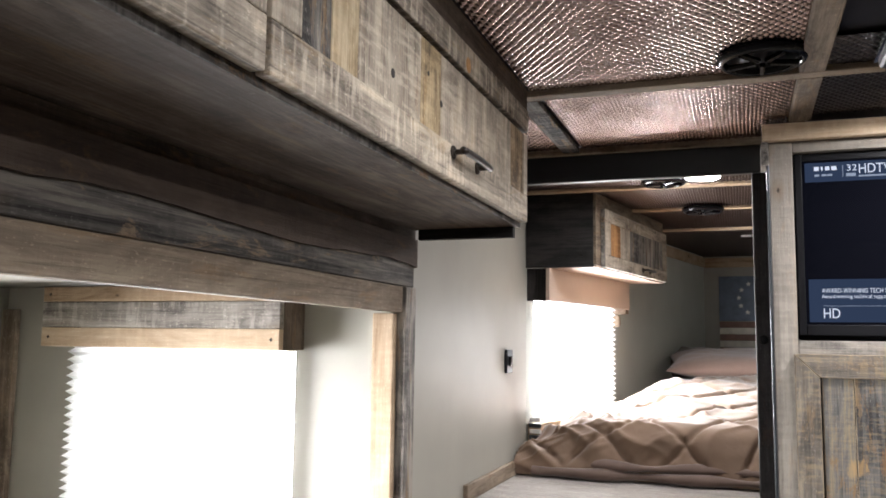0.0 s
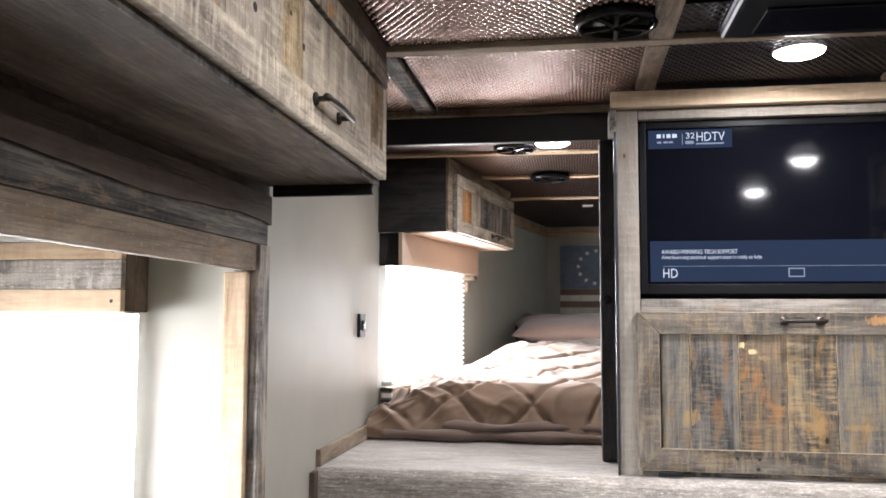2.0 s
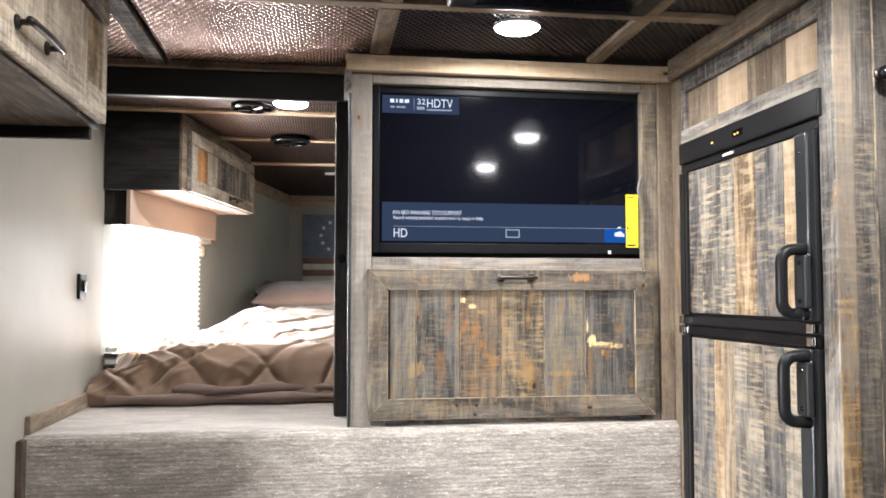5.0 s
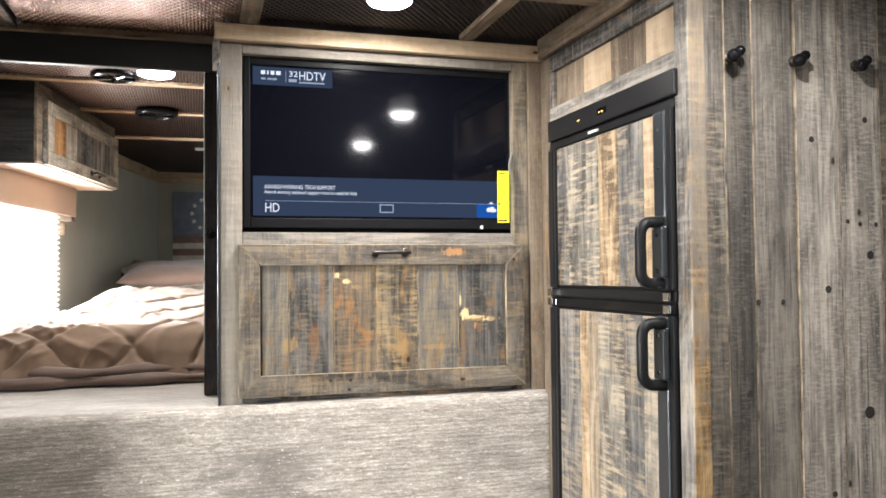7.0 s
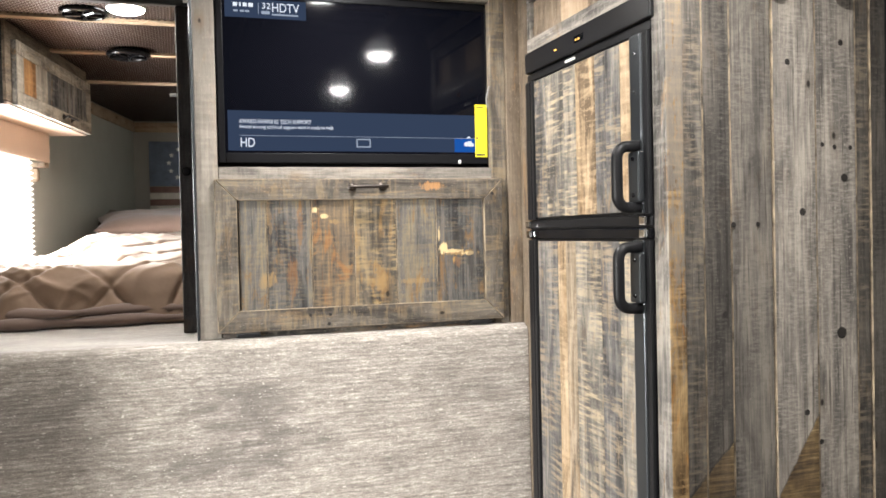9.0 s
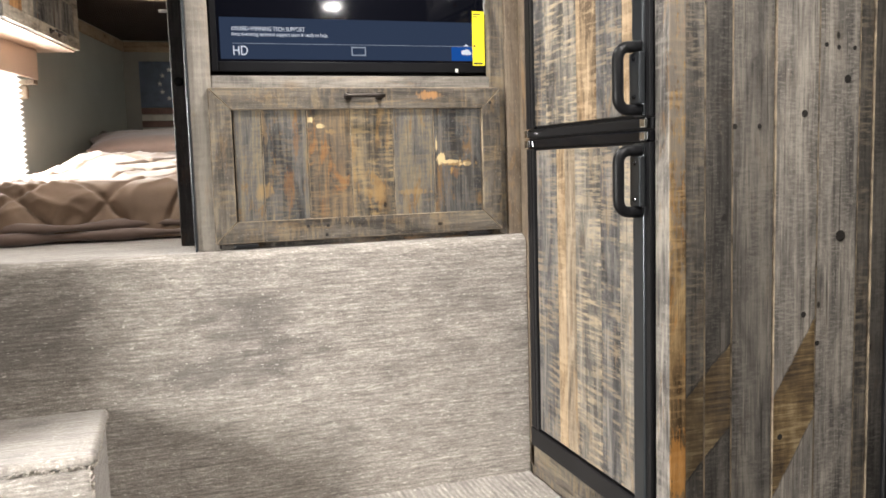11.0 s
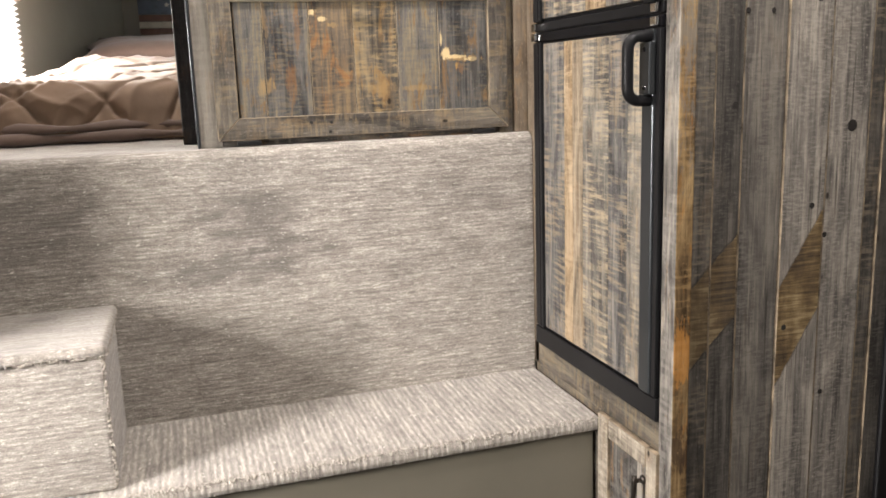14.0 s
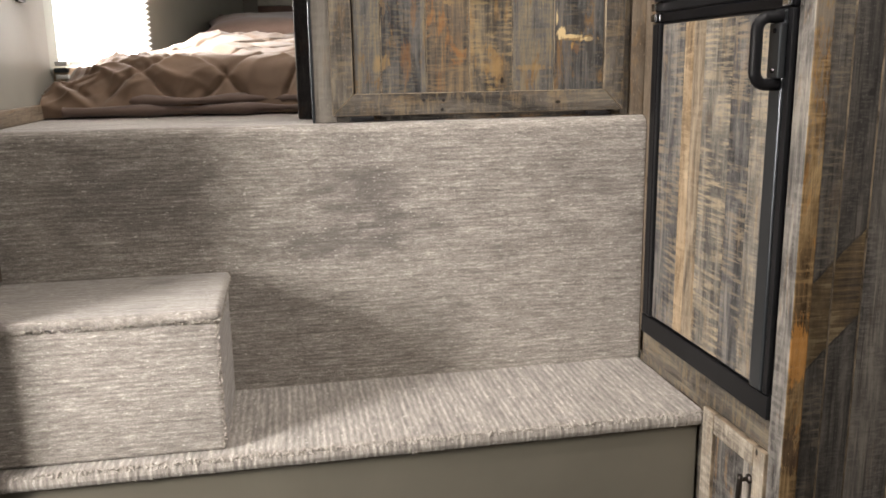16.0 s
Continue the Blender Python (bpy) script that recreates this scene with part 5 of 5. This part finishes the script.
def pillow(name, at, w, d_, h, tilt, mat, label, seed):
    bm_ = bmesh.new()
    n_ = 28
    for side in (1, -1):
        g = []
        for i in range(n_ + 1):
            r_ = []
            for j in range(n_ + 1):
                u, v = -1 + 2 * i / n_, -1 + 2 * j / n_
                t_ = max(0.0, (1 - u ** 4) * (1 - v ** 4)) ** 0.7
                wr = 0.22 * noise.noise(Vector((u * 2.2 + seed, v * 2.2, side))) + 0.10 * noise.noise(Vector((u * 6 + seed, v * 5, side)))
                pin = 1 - 0.10 * (1 - abs(u)) * abs(v) - 0.10 * (1 - abs(v)) * abs(u)
                r_.append(bm_.verts.new((u * w / 2 * pin, v * d_ / 2 * pin, side * h / 2 * t_ * (1 + wr))))
            g.append(r_)
        for i in range(n_):
            for j in range(n_):
                bm_.faces.new((g[i][j], g[i + 1][j], g[i + 1][j + 1], g[i][j + 1]))
    bmesh.ops.remove_doubles(bm_, verts=bm_.verts, dist=0.0005)
    bmesh.ops.transform(bm_, matrix=pose(*at, tilt, 0, 3), verts=bm_.verts)
    return solo(name, bm_, mat, label, "pillow", smooth=True)


pillow("pillow", (-0.08, 2.14, 1.442), 0.70, 0.46, 0.115, 9, M["pillow"], "plump rosy taupe pillow on the comforter", 1.0)
pillow("pillow", (-0.34, 2.45, 1.44), 0.36, 0.34, 0.13, 12, M["cloth_dark"], "brown pillow against the slanting wall", 4.0)

# ---------------------------------------------------------------- wooden flag on the front wall
FY = NOSE - 0.001
flag = thing("wooden_flag", (0.25, FY, 1.45), "rustic wooden flag of faded slats with a ring of stars", "wall decoration")
fz1 = 1.928
part("canton", box(-0.196, 0.25, FY - 0.024, FY - 0.002, fz1 - 0.258, fz1, 0.002), M["flag_blue"], flag, "faded blue star field")
sl = 0.0372
for i in range(13):
    z1 = fz1 - i * sl
    x0 = 0.252 if i < 7 else -0.196
    part("slat", box(x0, 0.72, FY - 0.022, FY - 0.002, z1 - sl + 0.003, z1, 0.002), M["flag_red" if i % 2 else "flag_white"], flag)
for i in range(13):
    a = 2 * math.pi * i / 13 + 0.2
    cx, cz = 0.027 + 0.115 * math.cos(a), fz1 - 0.129 + 0.098 * math.sin(a)
    pts = [(cx + (0.016 if k % 2 == 0 else 0.0065) * math.sin(k * math.pi / 5), cz + (0.016 if k % 2 == 0 else 0.0065) * math.cos(k * math.pi / 5)) for k in range(10)]
    part("star", prism(bmesh.new(), pts, FY - 0.027, FY - 0.0245, "y"), M["star"], flag)

# ---------------------------------------------------------------- ceiling fittings
def puck(at, r=0.056):
    x, y, z = at
    t_ = thing("ceiling_light", (x, y, z), "round white recessed ceiling light, switched on", "ceiling light", group="ceiling lights")
    part("ring", ring(bmesh.new(), r * 0.94, r, 0.008, (x, y, z)), M["white_plastic"], t_, "", True)
    part("diffuser", lathe(bmesh.new(), [(r * 0.93, 0.0), (r * 0.92, -0.010), (r * 0.80, -0.014), (r * 0.4, -0.0165), (0.0, -0.017)], (x, y, z), 32), M["led"], t_, "glowing diffuser", True)


# includes the two unseen fill pucks at x = -0.12
for p in PUCKS:
    puck(p)


def speaker(at, r, label, blades=True):
    x, y, z = at
    s_ = thing("ceiling_speaker", (x, y, z), label, "speaker", group="ceiling speakers")
    part("ring", ring(bmesh.new(), r * 0.80, r, 0.018, (x, y, z)), M["black_gloss"], s_, "", True)
    part("cone", lathe(bmesh.new(), [(r * 0.79, -0.004), (r * 0.55, -0.001), (r * 0.3, -0.006), (r * 0.12, -0.012), (0, -0.013)], (x, y, z), 32), M["black_plastic"], s_, "", True)
    for k in range(5):
        a = 2 * math.pi * k / 5 + 0.3
        c, s2 = math.cos(a), math.sin(a)
        part("spoke", tube(bmesh.new(), [(x + r * 0.15 * c, y + r * 0.15 * s2, z - 0.014), (x + r * 0.8 * c, y + r * 0.8 * s2, z - 0.014)], 0.006, 6), M["black_gloss"], s_)


speaker((-0.032, -0.49, CEIL - 0.004), 0.085, "glossy black round ceiling speaker")
speaker((-0.303, 0.53, BERTH_CEIL), 0.07, "black round speaker on the berth ceiling")
speaker((-0.205, 1.055, BERTH_CEIL - 0.012), 0.076, "black round speaker on the berth ceiling")
solo("ceiling_label", box(-0.07, -0.02, 1.965, 2.035, BERTH_CEIL - 0.006, BERTH_CEIL - 0.001, 0.001), M["white_plastic"], "small white label plate on the berth ceiling", "label")

# black ceiling air unit
ac = thing("air_conditioner", (0.42, -0.85, CEIL), "black ceiling air conditioner panel", "air conditioner")
part("shell", box(0.175, 0.625, -1.25, -0.425, CEIL - 0.035, CEIL - 0.003, 0.012, 3), M["black_plastic"], ac)
part("grille", box(0.23, 0.57, -0.60, -0.47, CEIL - 0.040, CEIL - 0.0355, 0.002), M["black_gloss"], ac)
part("edge_strip", box(0.168, 0.174, -1.25, -0.43, CEIL - 0.02, CEIL - 0.014), M["chrome"], ac, "bright metal edge")

# ---------------------------------------------------------------- switch, hooks, black doorway sheet
sw = thing("light_switch", (XL, 0.44, 1.47), "small black rocker switch on the cream wall", "switch")
part("plate", box(XL, XL + 0.010, 0.405, 0.475, 1.432, 1.506, 0.003), M["black_plastic"], sw)
part("rocker", box(XL + 0.0105, XL + 0.016, 0.425, 0.455, 1.452, 1.486, 0.003), M["black_gloss"], sw)


def coat_hook(x):
    z = 1.861
    h = thing("coat_hook", (x, YP, z), "dark iron coat hook with two round knobs on the plank wall", "coat hook", group="coat hooks")
    part("plate", lathe(bmesh.new(), [(0.012, 0), (0.012, 0.003), (0.007, 0.006)], (x + 0.012, YP - 0.001, z + 0.006), 16, (0, -1, 0)), M["iron"], h)
    part("stem", tube(bmesh.new(), [(x + 0.012, YP - 0.004, z + 0.006), (x + 0.006, YP - 0.018, z + 0.003), (x, YP - 0.03, z)], 0.005), M["iron"], h)
    part("stem", tube(bmesh.new(), [(x + 0.012, YP - 0.004, z + 0.006), (x + 0.021, YP - 0.022, z + 0.013)], 0.004), M["iron"], h)
    for r_, dx, dy, dz in ((0.0135, 0.0, -0.034, 0.0), (0.0105, 0.021, -0.026, 0.013)):
        part("knob", lathe(bmesh.new(), [(r_ * math.sin(a), -r_ * math.cos(a)) for a in np.linspace(0.01, math.pi - 0.01, 12)], (x + dx, YP + dy, z + dz), 16), M["black_gloss"], h, "", True)


for x in (0.962, 1.118, 1.275):
    coat_hook(x)
# no recess is built: a flat black sheet carries the doorway's darkness
solo("door_1", box(1.424, 1.98, -0.735, -0.718, 0.02, 1.9, 0.006), M["black_paint"], "flat black sheet for the dark door recess beside the plank wall", "door", kind="structure")

# ---------------------------------------------------------------- plank wall, board by board
pw = solo("wall_planks", box(0.9, 2.05, YP + 0.022, YP + 0.06, 0, 2.07), M["black_plastic"], "wall clad in upright weathered grey planks", "wall", kind="structure")
cuts = [0.912, 0.961, 1.028, 1.132, 1.242, 1.350, 1.388, 1.448, 1.56, 1.67, 1.79, 1.91, 2.045]
kinds = ("plank_saw", "plank_dark", "plank", "plank_light", "plank_light", "plank_saw", "plank_dark")
for i, (a, b_) in enumerate(zip(cuts, cuts[1:])):
    mt = M[kinds[i % 7]]
    if i < 2:
        mt = brace_mark(kinds[i], "plank_with_brace_mark", 0.95, 0.642, 0.818, 0.922, 0.55)
    if i == 3:
        mt = brace_mark("plank_light", "wide_plank_with_brace_mark", 1.6, 0.575, 0.792, 1.138)
    worn(part("plank", box(a + 0.0010, b_ - 0.0010, YP + 0.003 * ((i * 7) % 3 - 1) / 2, YP + 0.021, 0.0, 2.069, 0.0018, 1), mt, pw), "y")

# nail holes and knots in the planks
for x, z, r_ in ((1.316, 1.462, 0.006), (1.304, 1.128, 0.0085), (1.032, 1.366, 0.004), (1.009, 1.182, 0.0045), (1.205, 1.390, 0.006), (1.210, 0.963, 0.005), (1.247, 0.897, 0.004), (1.152, 0.70, 0.005), (1.259, 1.533, 0.0035), (1.291, 1.528, 0.0035), (1.333, 1.527, 0.0035), (1.31, 1.752, 0.0045), (1.171, 1.705, 0.005), (1.092, 1.366, 0.0035), (1.259, 0.537, 0.004)):
    part("nail_hole", lathe(bmesh.new(), [(r_ * 1.5, 0.0), (r_ * 1.2, 0.0006), (0.0, 0.0007)], (x, YP - 0.0012, z), 12, (0, -1, 0)), M["knot"], pw)
